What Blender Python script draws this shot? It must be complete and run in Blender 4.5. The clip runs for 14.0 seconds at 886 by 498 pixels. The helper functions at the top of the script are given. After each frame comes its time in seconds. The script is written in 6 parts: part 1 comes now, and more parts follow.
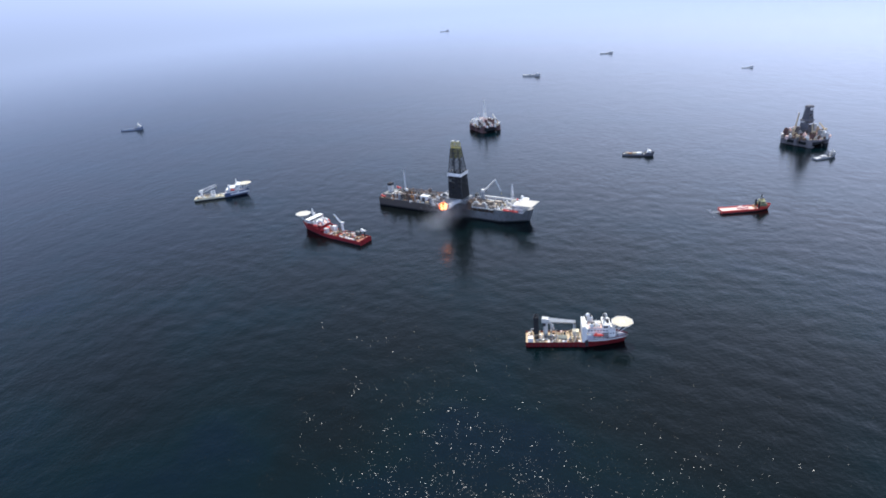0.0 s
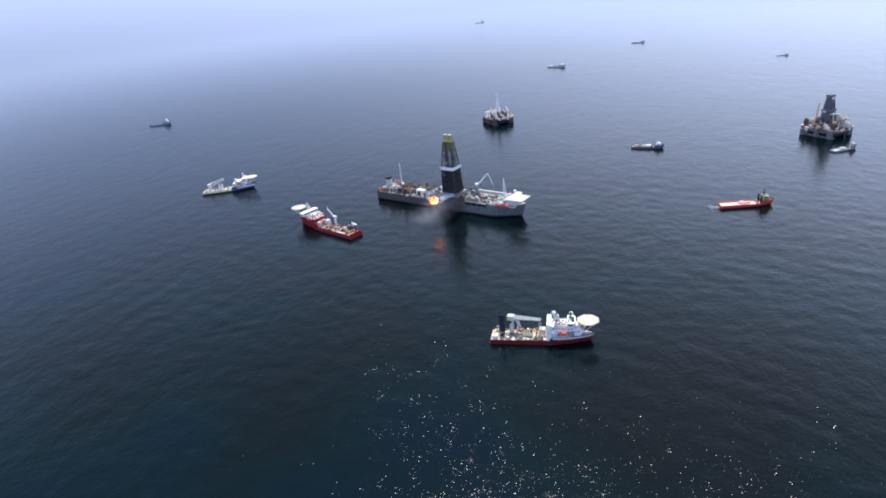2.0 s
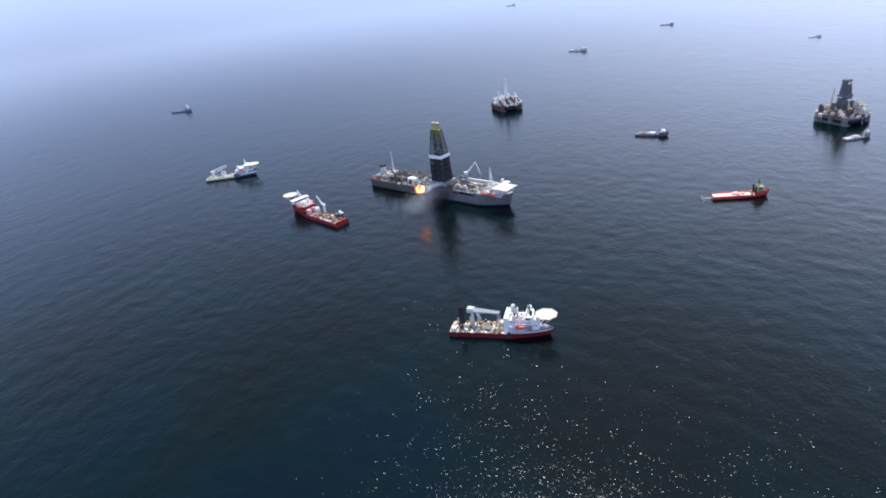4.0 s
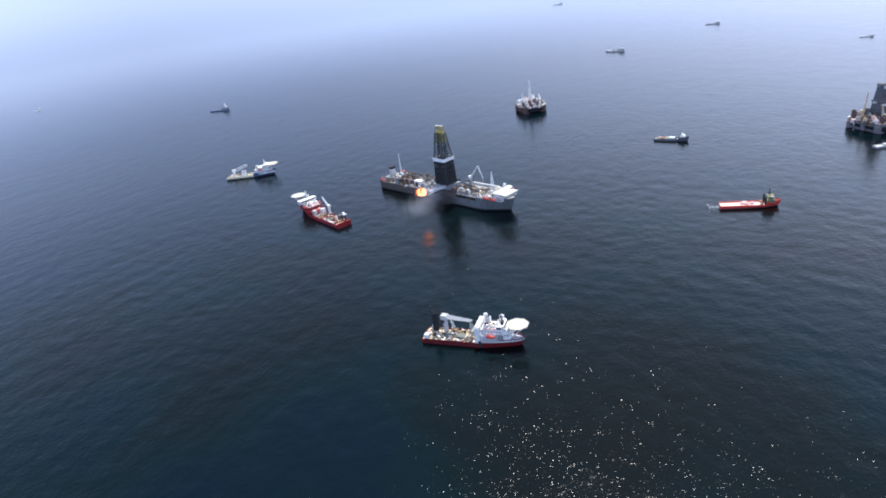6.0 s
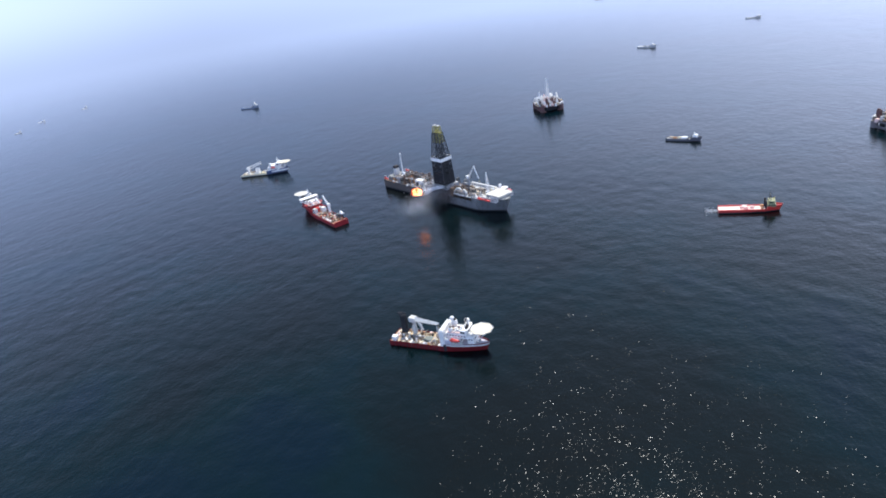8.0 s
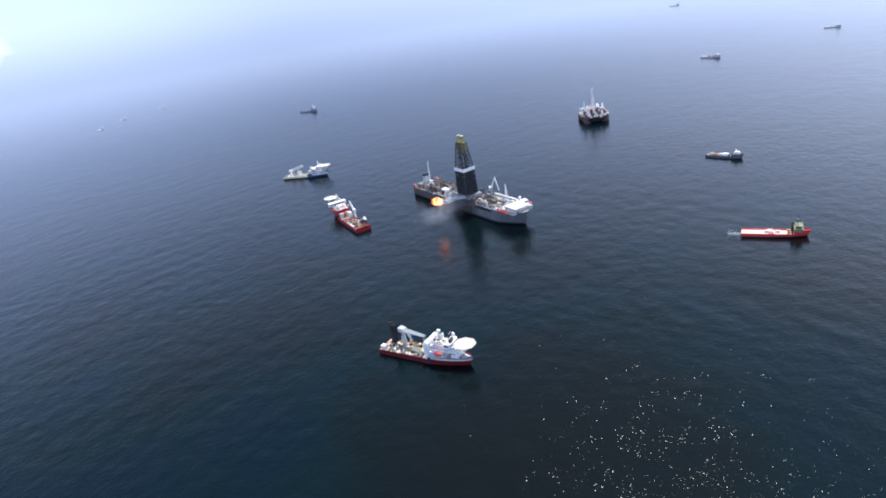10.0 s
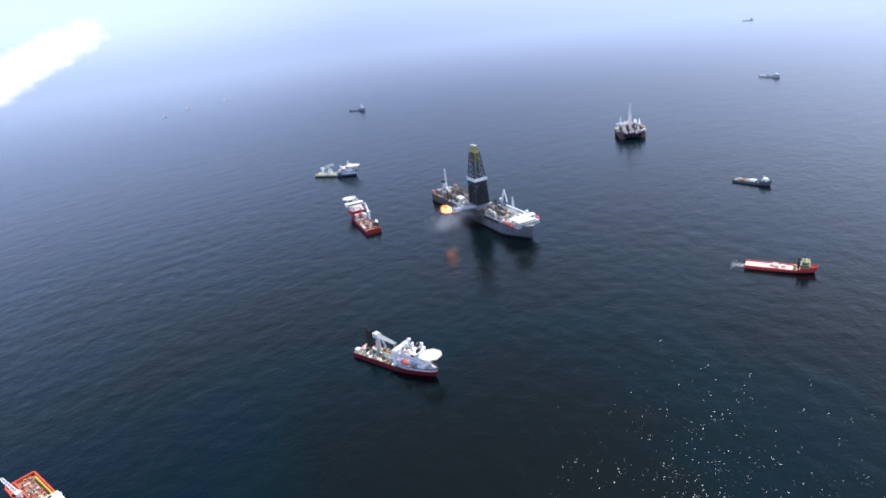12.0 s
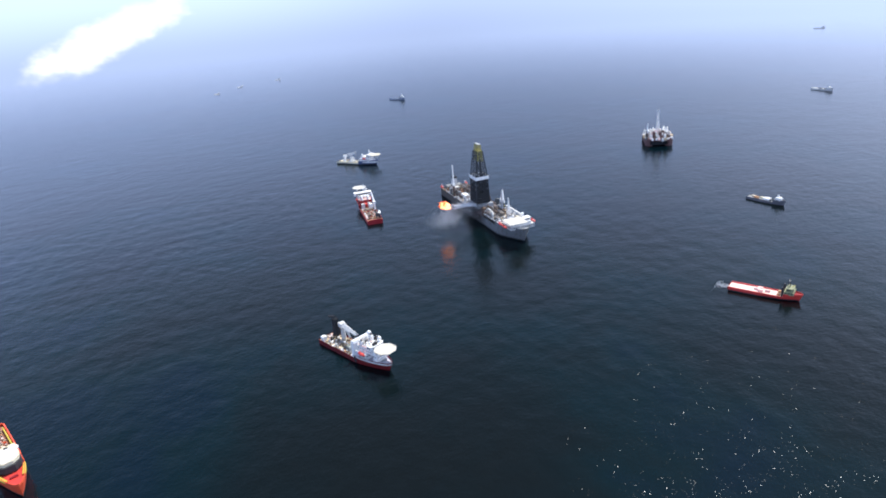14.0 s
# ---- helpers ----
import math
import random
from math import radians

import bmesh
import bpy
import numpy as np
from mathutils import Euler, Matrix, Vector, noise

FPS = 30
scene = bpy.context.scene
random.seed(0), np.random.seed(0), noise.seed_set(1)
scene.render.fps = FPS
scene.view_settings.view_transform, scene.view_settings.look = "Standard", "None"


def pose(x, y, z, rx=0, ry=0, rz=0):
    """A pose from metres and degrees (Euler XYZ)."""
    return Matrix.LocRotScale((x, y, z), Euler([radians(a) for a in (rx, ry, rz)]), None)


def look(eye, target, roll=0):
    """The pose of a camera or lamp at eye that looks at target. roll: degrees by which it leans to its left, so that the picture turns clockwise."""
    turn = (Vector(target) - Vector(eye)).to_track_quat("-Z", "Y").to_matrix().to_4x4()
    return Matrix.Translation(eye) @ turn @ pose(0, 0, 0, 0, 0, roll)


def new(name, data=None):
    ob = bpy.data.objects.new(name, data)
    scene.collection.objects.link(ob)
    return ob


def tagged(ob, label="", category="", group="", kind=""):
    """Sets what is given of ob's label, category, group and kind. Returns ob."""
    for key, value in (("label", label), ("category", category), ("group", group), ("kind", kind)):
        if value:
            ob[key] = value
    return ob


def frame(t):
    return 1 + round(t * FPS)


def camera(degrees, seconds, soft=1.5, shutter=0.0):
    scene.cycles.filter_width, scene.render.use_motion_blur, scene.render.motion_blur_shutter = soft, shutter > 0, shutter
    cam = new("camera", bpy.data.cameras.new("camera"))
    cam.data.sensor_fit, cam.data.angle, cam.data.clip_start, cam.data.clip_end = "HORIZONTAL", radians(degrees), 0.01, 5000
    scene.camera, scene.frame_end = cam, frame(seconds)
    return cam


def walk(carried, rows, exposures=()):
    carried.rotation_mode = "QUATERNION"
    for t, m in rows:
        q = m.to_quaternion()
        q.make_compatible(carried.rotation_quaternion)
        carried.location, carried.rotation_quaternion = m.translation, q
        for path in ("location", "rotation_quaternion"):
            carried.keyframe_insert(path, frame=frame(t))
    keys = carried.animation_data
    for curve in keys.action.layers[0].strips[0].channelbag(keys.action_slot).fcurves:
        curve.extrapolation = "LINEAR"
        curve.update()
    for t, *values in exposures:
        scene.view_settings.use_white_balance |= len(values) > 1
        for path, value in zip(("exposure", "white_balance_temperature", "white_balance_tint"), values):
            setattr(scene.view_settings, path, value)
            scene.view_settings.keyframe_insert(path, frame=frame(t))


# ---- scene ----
cam = camera(69.9, 14.0, soft=1.8)
# seconds, eye in metres, yaw to the left, pitch, lean
ROWS = [
    (0.0, 364.5, 204.7, 316.5, 19.29, -23.77, -4.92),
    (0.5, 381.6, 211.9, 314.8, 20.47, -24.10, -6.20),
    (1.0, 398.8, 218.8, 313.1, 21.47, -23.99, -6.37),
    (1.5, 415.4, 226.1, 311.9, 22.82, -23.53, -6.25),
    (2.0, 432.1, 233.9, 310.6, 23.96, -24.04, -6.40),
    (2.5, 448.3, 242.2, 309.0, 24.71, -24.74, -6.54),
    (3.0, 464.8, 250.8, 307.6, 25.78, -24.78, -6.60),
    (5.5, 538.8, 295.5, 303.0, 32.15, -25.02, -8.36),
    (6.0, 553.1, 305.1, 301.5, 33.38, -24.40, -8.22),
    (6.5, 567.2, 315.0, 299.8, 34.55, -24.44, -9.64),
    (7.0, 581.0, 325.1, 298.3, 35.44, -24.63, -9.91),
    (7.5, 594.6, 335.2, 296.7, 36.67, -24.36, -9.45),
    (10.0, 660.9, 389.9, 292.4, 44.93, -22.70, -9.27),
    (10.5, 673.7, 400.9, 292.3, 46.90, -22.03, -8.35),
    (11.0, 685.8, 413.2, 292.8, 48.41, -21.73, -7.05),
    (11.5, 698.5, 426.4, 292.2, 49.41, -21.04, -7.45),
    (12.0, 711.4, 440.0, 291.2, 50.70, -21.75, -7.20),
    (12.5, 723.6, 453.7, 291.5, 52.39, -22.01, -8.08),
    (13.0, 736.1, 467.6, 292.0, 53.83, -21.56, -6.79),
    (13.5, 749.2, 482.0, 292.2, 55.04, -21.51, -5.18),
    (14.0, 761.7, 496.9, 292.8, 55.96, -22.10, -4.68),
]
walk(cam, [(t, pose(x, y, z, 0, 0, yaw) @ pose(0, 0, 0, 90 + pitch) @ pose(0, 0, 0, 0, 0, roll))
           for t, x, y, z, yaw, pitch, roll in ROWS],
     [(0.0, 0.03, 6320, 10), (7.0, 0.22, 6320, 10), (14.0, 0.25, 6320, 10)])

# ---- light: hazy tropical midday, high sun ahead of the flight line ----
SUN_AZ, SUN_EL = 14.8, 63.0          # degrees to the left of +y, above the horizon
HAZE = (8.3, 10.6, 17.6)             # colour of the horizon haze, before the sky's strength
HAZE_HIGH = (3.3, 4.8, 6.7)          # thinner, greyer haze overhead
world = bpy.data.worlds.new("hazy_sky")
scene.world = world
world.use_nodes = True
wn, wl = world.node_tree.nodes, world.node_tree.links
sky = wn.new("ShaderNodeTexSky")
sky.sky_type = 'NISHITA'
sky.sun_disc = False
sky.sun_elevation = radians(SUN_EL)
sky.sun_rotation = radians(-SUN_AZ)
sky.altitude = 0.0
sky.air_density = 1.0
sky.dust_density = 0.6
sky.ozone_density = 1.2
# the sky's own rows are held just above the horizon, and sea haze whitens the lowest degrees
wco = wn.new("ShaderNodeTexCoord")
wsep, wcom = wn.new("ShaderNodeSeparateXYZ"), wn.new("ShaderNodeCombineXYZ")
wmax = wn.new("ShaderNodeMath")
wmax.operation = 'MAXIMUM'
wmax.inputs[1].default_value = 0.02
wl.new(wco.outputs["Generated"], wsep.inputs[0])
wl.new(wsep.outputs[0], wcom.inputs[0])
wl.new(wsep.outputs[1], wcom.inputs[1])
wl.new(wsep.outputs[2], wmax.inputs[0])
wl.new(wmax.outputs[0], wcom.inputs[2])
wl.new(wcom.outputs[0], sky.inputs[0])
haze = wn.new("ShaderNodeMapRange")
haze.interpolation_type = 'SMOOTHERSTEP'
haze.inputs[1].default_value, haze.inputs[2].default_value = -0.03, 1.08
haze.inputs[3].default_value, haze.inputs[4].default_value = 0.85, 0.0
wl.new(wsep.outputs[2], haze.inputs[0])
side = wn.new("ShaderNodeVectorMath")
side.operation = 'DOT_PRODUCT'
side.inputs[1].default_value = (math.sin(radians(28)), math.cos(radians(28)), 0)
wl.new(wco.outputs["Generated"], side.inputs[0])
glow = wn.new("ShaderNodeMath")
glow.operation = 'POWER'
glow.use_clamp = True
glow.inputs[1].default_value = 3.0
pos = wn.new("ShaderNodeMath")
pos.operation = 'MAXIMUM'
pos.inputs[1].default_value = 0.0
wl.new(side.outputs["Value"], pos.inputs[0])
wl.new(pos.outputs[0], glow.inputs[0])
gain = wn.new("ShaderNodeMath")
gain.operation = 'MULTIPLY_ADD'
gain.inputs[1].default_value, gain.inputs[2].default_value = 2.4, 0.98
wl.new(glow.outputs[0], gain.inputs[0])
# unseen extra brightness added to the sky behind, filling the ships' near sides
back = wn.new("ShaderNodeMath")
back.operation = 'MULTIPLY'
back.inputs[1].default_value = -1.0
wl.new(wsep.outputs[1], back.inputs[0])
bpos = wn.new("ShaderNodeMath")
bpos.operation = 'MAXIMUM'
bpos.inputs[1].default_value = 0.0
wl.new(back.outputs[0], bpos.inputs[0])
gall = wn.new("ShaderNodeMath")
gall.operation = 'ADD'
wl.new(gain.outputs[0], gall.inputs[0])
wl.new(bpos.outputs[0], gall.inputs[1])
low = wn.new("ShaderNodeMapRange")
low.interpolation_type = 'SMOOTHSTEP'
low.inputs[1].default_value, low.inputs[2].default_value = 0.02, 0.42
low.inputs[3].default_value, low.inputs[4].default_value = 0.68, 1.05
wl.new(wsep.outputs[2], low.inputs[0])
both = wn.new("ShaderNodeMath")
both.operation = 'MULTIPLY'
wl.new(gall.outputs[0], both.inputs[0])
wl.new(low.outputs[0], both.inputs[1])
hcol = wn.new("ShaderNodeVectorMath")
hcol.operation = 'SCALE'
hmix = wn.new("ShaderNodeMix")
hmix.data_type = 'RGBA'
hmix.inputs[6].default_value, hmix.inputs[7].default_value = (*HAZE, 1), (*HAZE_HIGH, 1)
hup = wn.new("ShaderNodeMapRange")
hup.interpolation_type = 'SMOOTHSTEP'
hup.inputs[1].default_value, hup.inputs[2].default_value = 0.15, 0.65
wl.new(wsep.outputs[2], hup.inputs[0])
hside = wn.new("ShaderNodeMath")
hside.operation = 'MULTIPLY_ADD'
hside.inputs[1].default_value, hside.inputs[2].default_value = -0.9, 1.0
wl.new(glow.outputs[0], hside.inputs[0])
hfac = wn.new("ShaderNodeMath")
hfac.operation = 'MULTIPLY'
wl.new(hup.outputs[0], hfac.inputs[0])
wl.new(hside.outputs[0], hfac.inputs[1])
wl.new(hfac.outputs[0], hmix.inputs[0])
wl.new(hmix.outputs[2], hcol.inputs[0])
wl.new(both.outputs[0], hcol.inputs["Scale"])
# the haze is warmer towards the bright side
warm = wn.new("ShaderNodeMix")
warm.data_type, warm.blend_type = 'RGBA', 'MULTIPLY'
warm.inputs[7].default_value = (1.12, 1.01, 0.86, 1)
wdir = wn.new("ShaderNodeVectorMath")
wdir.operation = 'DOT_PRODUCT'
wdir.inputs[1].default_value = (math.sin(radians(30)), math.cos(radians(30)), 0)
wl.new(wco.outputs["Generated"], wdir.inputs[0])
wpos = wn.new("ShaderNodeMapRange")
wpos.interpolation_type = 'SMOOTHSTEP'
wpos.inputs[1].default_value, wpos.inputs[2].default_value = 0.1, 0.9
wl.new(wdir.outputs["Value"], wpos.inputs[0])
wl.new(wpos.outputs[0], warm.inputs[0])
wl.new(hcol.outputs[0], warm.inputs[6])
wmix = wn.new("ShaderNodeMix")
wmix.data_type = 'RGBA'
wl.new(warm.outputs[2], wmix.inputs[7])
wl.new(haze.outputs[0], wmix.inputs[0])
wl.new(sky.outputs[0], wmix.inputs[6])
# beyond the visible sea the haze thickens evenly up to the horizon
edge = wn.new("ShaderNodeMapRange")
edge.interpolation_type = 'SMOOTHSTEP'
edge.inputs[1].default_value, edge.inputs[2].default_value = -0.062, 0.03
edge.inputs[3].default_value, edge.inputs[4].default_value = 1.0, 0.0
wl.new(wsep.outputs[2], edge.inputs[0])
ecol = wn.new("ShaderNodeVectorMath")
ecol.operation = 'SCALE'
ecol.inputs[0].default_value = (5.1, 6.3, 9.5)
eside = wn.new("ShaderNodeVectorMath")
eside.operation = 'DOT_PRODUCT'
eside.inputs[1].default_value = (math.sin(radians(5)), math.cos(radians(5)), 0)
wl.new(wco.outputs["Generated"], eside.inputs[0])
epos = wn.new("ShaderNodeMath")
epos.operation = 'MAXIMUM'
epos.inputs[1].default_value = 0.0
wl.new(eside.outputs["Value"], epos.inputs[0])
esq = wn.new("ShaderNodeMath")
esq.operation = 'MULTIPLY'
wl.new(epos.outputs[0], esq.inputs[0])
wl.new(epos.outputs[0], esq.inputs[1])
egain = wn.new("ShaderNodeMath")
egain.operation = 'MULTIPLY_ADD'
egain.inputs[1].default_value, egain.inputs[2].default_value = 0.50, 0.70
wl.new(esq.outputs[0], egain.inputs[0])
wl.new(egain.outputs[0], ecol.inputs["Scale"])
wfar = wn.new("ShaderNodeMix")
wfar.data_type = 'RGBA'
wl.new(edge.outputs[0], wfar.inputs[0])
wl.new(wmix.outputs[2], wfar.inputs[6])
wl.new(ecol.outputs[0], wfar.inputs[7])


def world_math(kind, a, b, c=0.0):
    """One arithmetic step of the sky's nodes; inputs are numbers or sockets."""
    node = wn.new("ShaderNodeMath")
    node.operation = kind
    for socket, value in zip(node.inputs, (a, b, c)):
        if isinstance(value, (int, float)):
            socket.default_value = value
        else:
            wl.new(value, socket)
    return node.outputs[0]


def cloud_bank(azimuth, height, half_long, half_high, lean, ragged, seed):
    """How much of a low cloud lies in each direction of the sky: a leaning, ragged bank; degrees, azimuth to the left of +y."""
    a0 = radians(azimuth)
    along = wn.new("ShaderNodeVectorMath")
    along.operation = 'DOT_PRODUCT'
    along.inputs[1].default_value = (-math.cos(a0), -math.sin(a0), 0)
    wl.new(wco.outputs["Generated"], along.inputs[0])
    ahead = wn.new("ShaderNodeVectorMath")
    ahead.operation = 'DOT_PRODUCT'
    ahead.inputs[1].default_value = (-math.sin(a0), math.cos(a0), 0)
    wl.new(wco.outputs["Generated"], ahead.inputs[0])
    u = along.outputs["Value"]
    v = world_math('SUBTRACT', world_math('SUBTRACT', wsep.outputs[2], math.sin(radians(height))), world_math('MULTIPLY', u, lean))
    shape = []
    for scale, detail in ((26.0, 2), (95.0, 5)):
        mp = wn.new("ShaderNodeMapping")
        mp.inputs["Location"].default_value = (seed, 0, 0)
        mp.inputs["Scale"].default_value = (1, 1, 1.6)
        wl.new(wco.outputs["Generated"], mp.inputs[0])
        no = wn.new("ShaderNodeTexNoise")
        no.inputs["Scale"].default_value, no.inputs["Detail"].default_value = scale, detail
        wl.new(mp.outputs[0], no.inputs["Vector"])
        shape.append(world_math('SUBTRACT', no.outputs[0], 0.5))
    uu = world_math('POWER', world_math('ABSOLUTE', world_math('DIVIDE', u, math.sin(radians(half_long))), 0), 2.0)
    vv = world_math('POWER', world_math('ABSOLUTE', world_math('DIVIDE', v, math.sin(radians(half_high))), 0), 2.0)
    rag = world_math('ADD', world_math('MULTIPLY', shape[0], ragged), world_math('MULTIPLY', shape[1], ragged * 0.35))
    inside = world_math('SUBTRACT', world_math('ADD', rag, 1.0), world_math('ADD', uu, vv))
    soft = wn.new("ShaderNodeMapRange")
    soft.interpolation_type = 'SMOOTHSTEP'
    soft.inputs[1].default_value, soft.inputs[2].default_value = -1.0, 1.15
    wl.new(inside, soft.inputs[0])
    return world_math('MULTIPLY', soft.outputs[0], world_math('GREATER_THAN', ahead.outputs["Value"], 0.0))


# the haze is brightest low in the west
west = wn.new("ShaderNodeVectorMath")
west.operation = 'DOT_PRODUCT'
west.inputs[1].default_value = (-math.sin(radians(92)), math.cos(radians(92)), 0)
wl.new(wco.outputs["Generated"], west.inputs[0])
wside = wn.new("ShaderNodeMapRange")
wside.interpolation_type = 'SMOOTHSTEP'
wside.inputs[1].default_value, wside.inputs[2].default_value = 0.78, 0.995
wl.new(west.outputs["Value"], wside.inputs[0])
wlow = wn.new("ShaderNodeMapRange")
wlow.interpolation_type = 'SMOOTHSTEP'
wlow.inputs[1].default_value, wlow.inputs[2].default_value = 0.03, 0.5
wlow.inputs[3].default_value, wlow.inputs[4].default_value = 0.28, 0.0
wl.new(wsep.outputs[2], wlow.inputs[0])
lift = wn.new("ShaderNodeVectorMath")
lift.operation = 'SCALE'
wl.new(wfar.outputs[2], lift.inputs[0])
wl.new(world_math('MULTIPLY_ADD', wside.outputs[0], wlow.outputs[0], 1.0), lift.inputs["Scale"])
tone = lift.outputs[0]
for amount, colour in ((cloud_bank(81.0, -1.4, 5.2, 1.35, -0.34, 2.2, 0.7), (11.5, 11.6, 11.8, 1)),):
    wcl = wn.new("ShaderNodeMix")
    wcl.data_type = 'RGBA'
    wcl.inputs[7].default_value = colour
    wl.new(amount, wcl.inputs[0])
    wl.new(tone, wcl.inputs[6])
    tone = wcl.outputs[2]
wl.new(tone, wn["Background"].inputs["Color"])
wn["Background"].inputs["Strength"].default_value = 0.10

sun_data = bpy.data.lights.new("sun", 'SUN')
sun_data.energy, sun_data.angle, sun_data.color = 5.0, radians(0.53), (1.0, 0.96, 0.90)
sun = new("sun", sun_data)
sd = Vector((-math.sin(radians(SUN_AZ)) * math.cos(radians(SUN_EL)), math.cos(radians(SUN_AZ)) * math.cos(radians(SUN_EL)), math.sin(radians(SUN_EL))))
sun.matrix_world = look(sd * 2000, (0, 0, 0))
scene.view_settings.exposure = 0.0


# ---- materials ----
def node_mat(name):
    m = bpy.data.materials.new(name)
    m.use_nodes = True
    return m, m.node_tree.nodes, m.node_tree.links, m.node_tree.nodes["Principled BSDF"]


def paint(name, col, rough=0.45, metal=0.0, wear=0.35, stain=(0.12, 0.06, 0.035), scale=0.25, per_piece=0.0, spec=0.4):
    """Ship's paint: fading in large patches, rust and dirt in small ones, slight unevenness."""
    m, n, l, b = node_mat(name)
    co = n.new("ShaderNodeTexCoord")
    big = n.new("ShaderNodeTexNoise")
    big.inputs["Scale"].default_value, big.inputs["Detail"].default_value = scale, 4
    small = n.new("ShaderNodeTexNoise")
    small.inputs["Scale"].default_value, small.inputs["Detail"].default_value = scale * 9, 6
    mp = n.new("ShaderNodeMapping")
    mp.inputs["Scale"].default_value = (1, 1, 0.3)
    l.new(co.outputs["Object"], mp.inputs[0])
    l.new(co.outputs["Object"], big.inputs["Vector"])
    l.new(mp.outputs[0], small.inputs["Vector"])
    fade = n.new("ShaderNodeMix")
    fade.data_type = 'RGBA'
    fade.inputs[6].default_value = (*[c * 0.78 for c in col], 1)
    fade.inputs[7].default_value = (*[min(1, c * 1.12 + 0.01) for c in col], 1)
    l.new(big.outputs[0], fade.inputs[0])
    ramp = n.new("ShaderNodeMapRange")
    ramp.inputs[1].default_value, ramp.inputs[2].default_value, ramp.inputs[4].default_value = 0.52, 0.75, wear
    l.new(small.outputs[0], ramp.inputs[0])
    rust = n.new("ShaderNodeMix")
    rust.data_type = 'RGBA'
    rust.inputs[7].default_value = (*stain, 1)
    l.new(ramp.outputs[0], rust.inputs[0])
    l.new(fade.outputs[2], rust.inputs[6])
    out = rust.outputs[2]
    if per_piece:
        info = n.new("ShaderNodeObjectInfo")
        hsv = n.new("ShaderNodeHueSaturation")
        rng = n.new("ShaderNodeMapRange")
        rng.inputs[3].default_value, rng.inputs[4].default_value = 1 - per_piece, 1 + per_piece
        l.new(info.outputs["Random"], rng.inputs[0])
        l.new(rng.outputs[0], hsv.inputs["Value"])
        l.new(out, hsv.inputs["Color"])
        out = hsv.outputs[0]
    l.new(out, b.inputs["Base Color"])
    rr = n.new("ShaderNodeMapRange")
    rr.inputs[3].default_value, rr.inputs[4].default_value = max(0.05, rough - 0.1), min(1, rough + 0.25)
    l.new(small.outputs[0], rr.inputs[0])
    l.new(rr.outputs[0], b.inputs["Roughness"])
    b.inputs["Metallic"].default_value = metal
    b.inputs["Specular IOR Level"].default_value = spec
    bump = n.new("ShaderNodeBump")
    bump.inputs["Strength"].default_value, bump.inputs["Distance"].default_value = 0.25, 0.05
    l.new(small.outputs[0], bump.inputs["Height"])
    l.new(bump.outputs[0], b.inputs["Normal"])
    return m


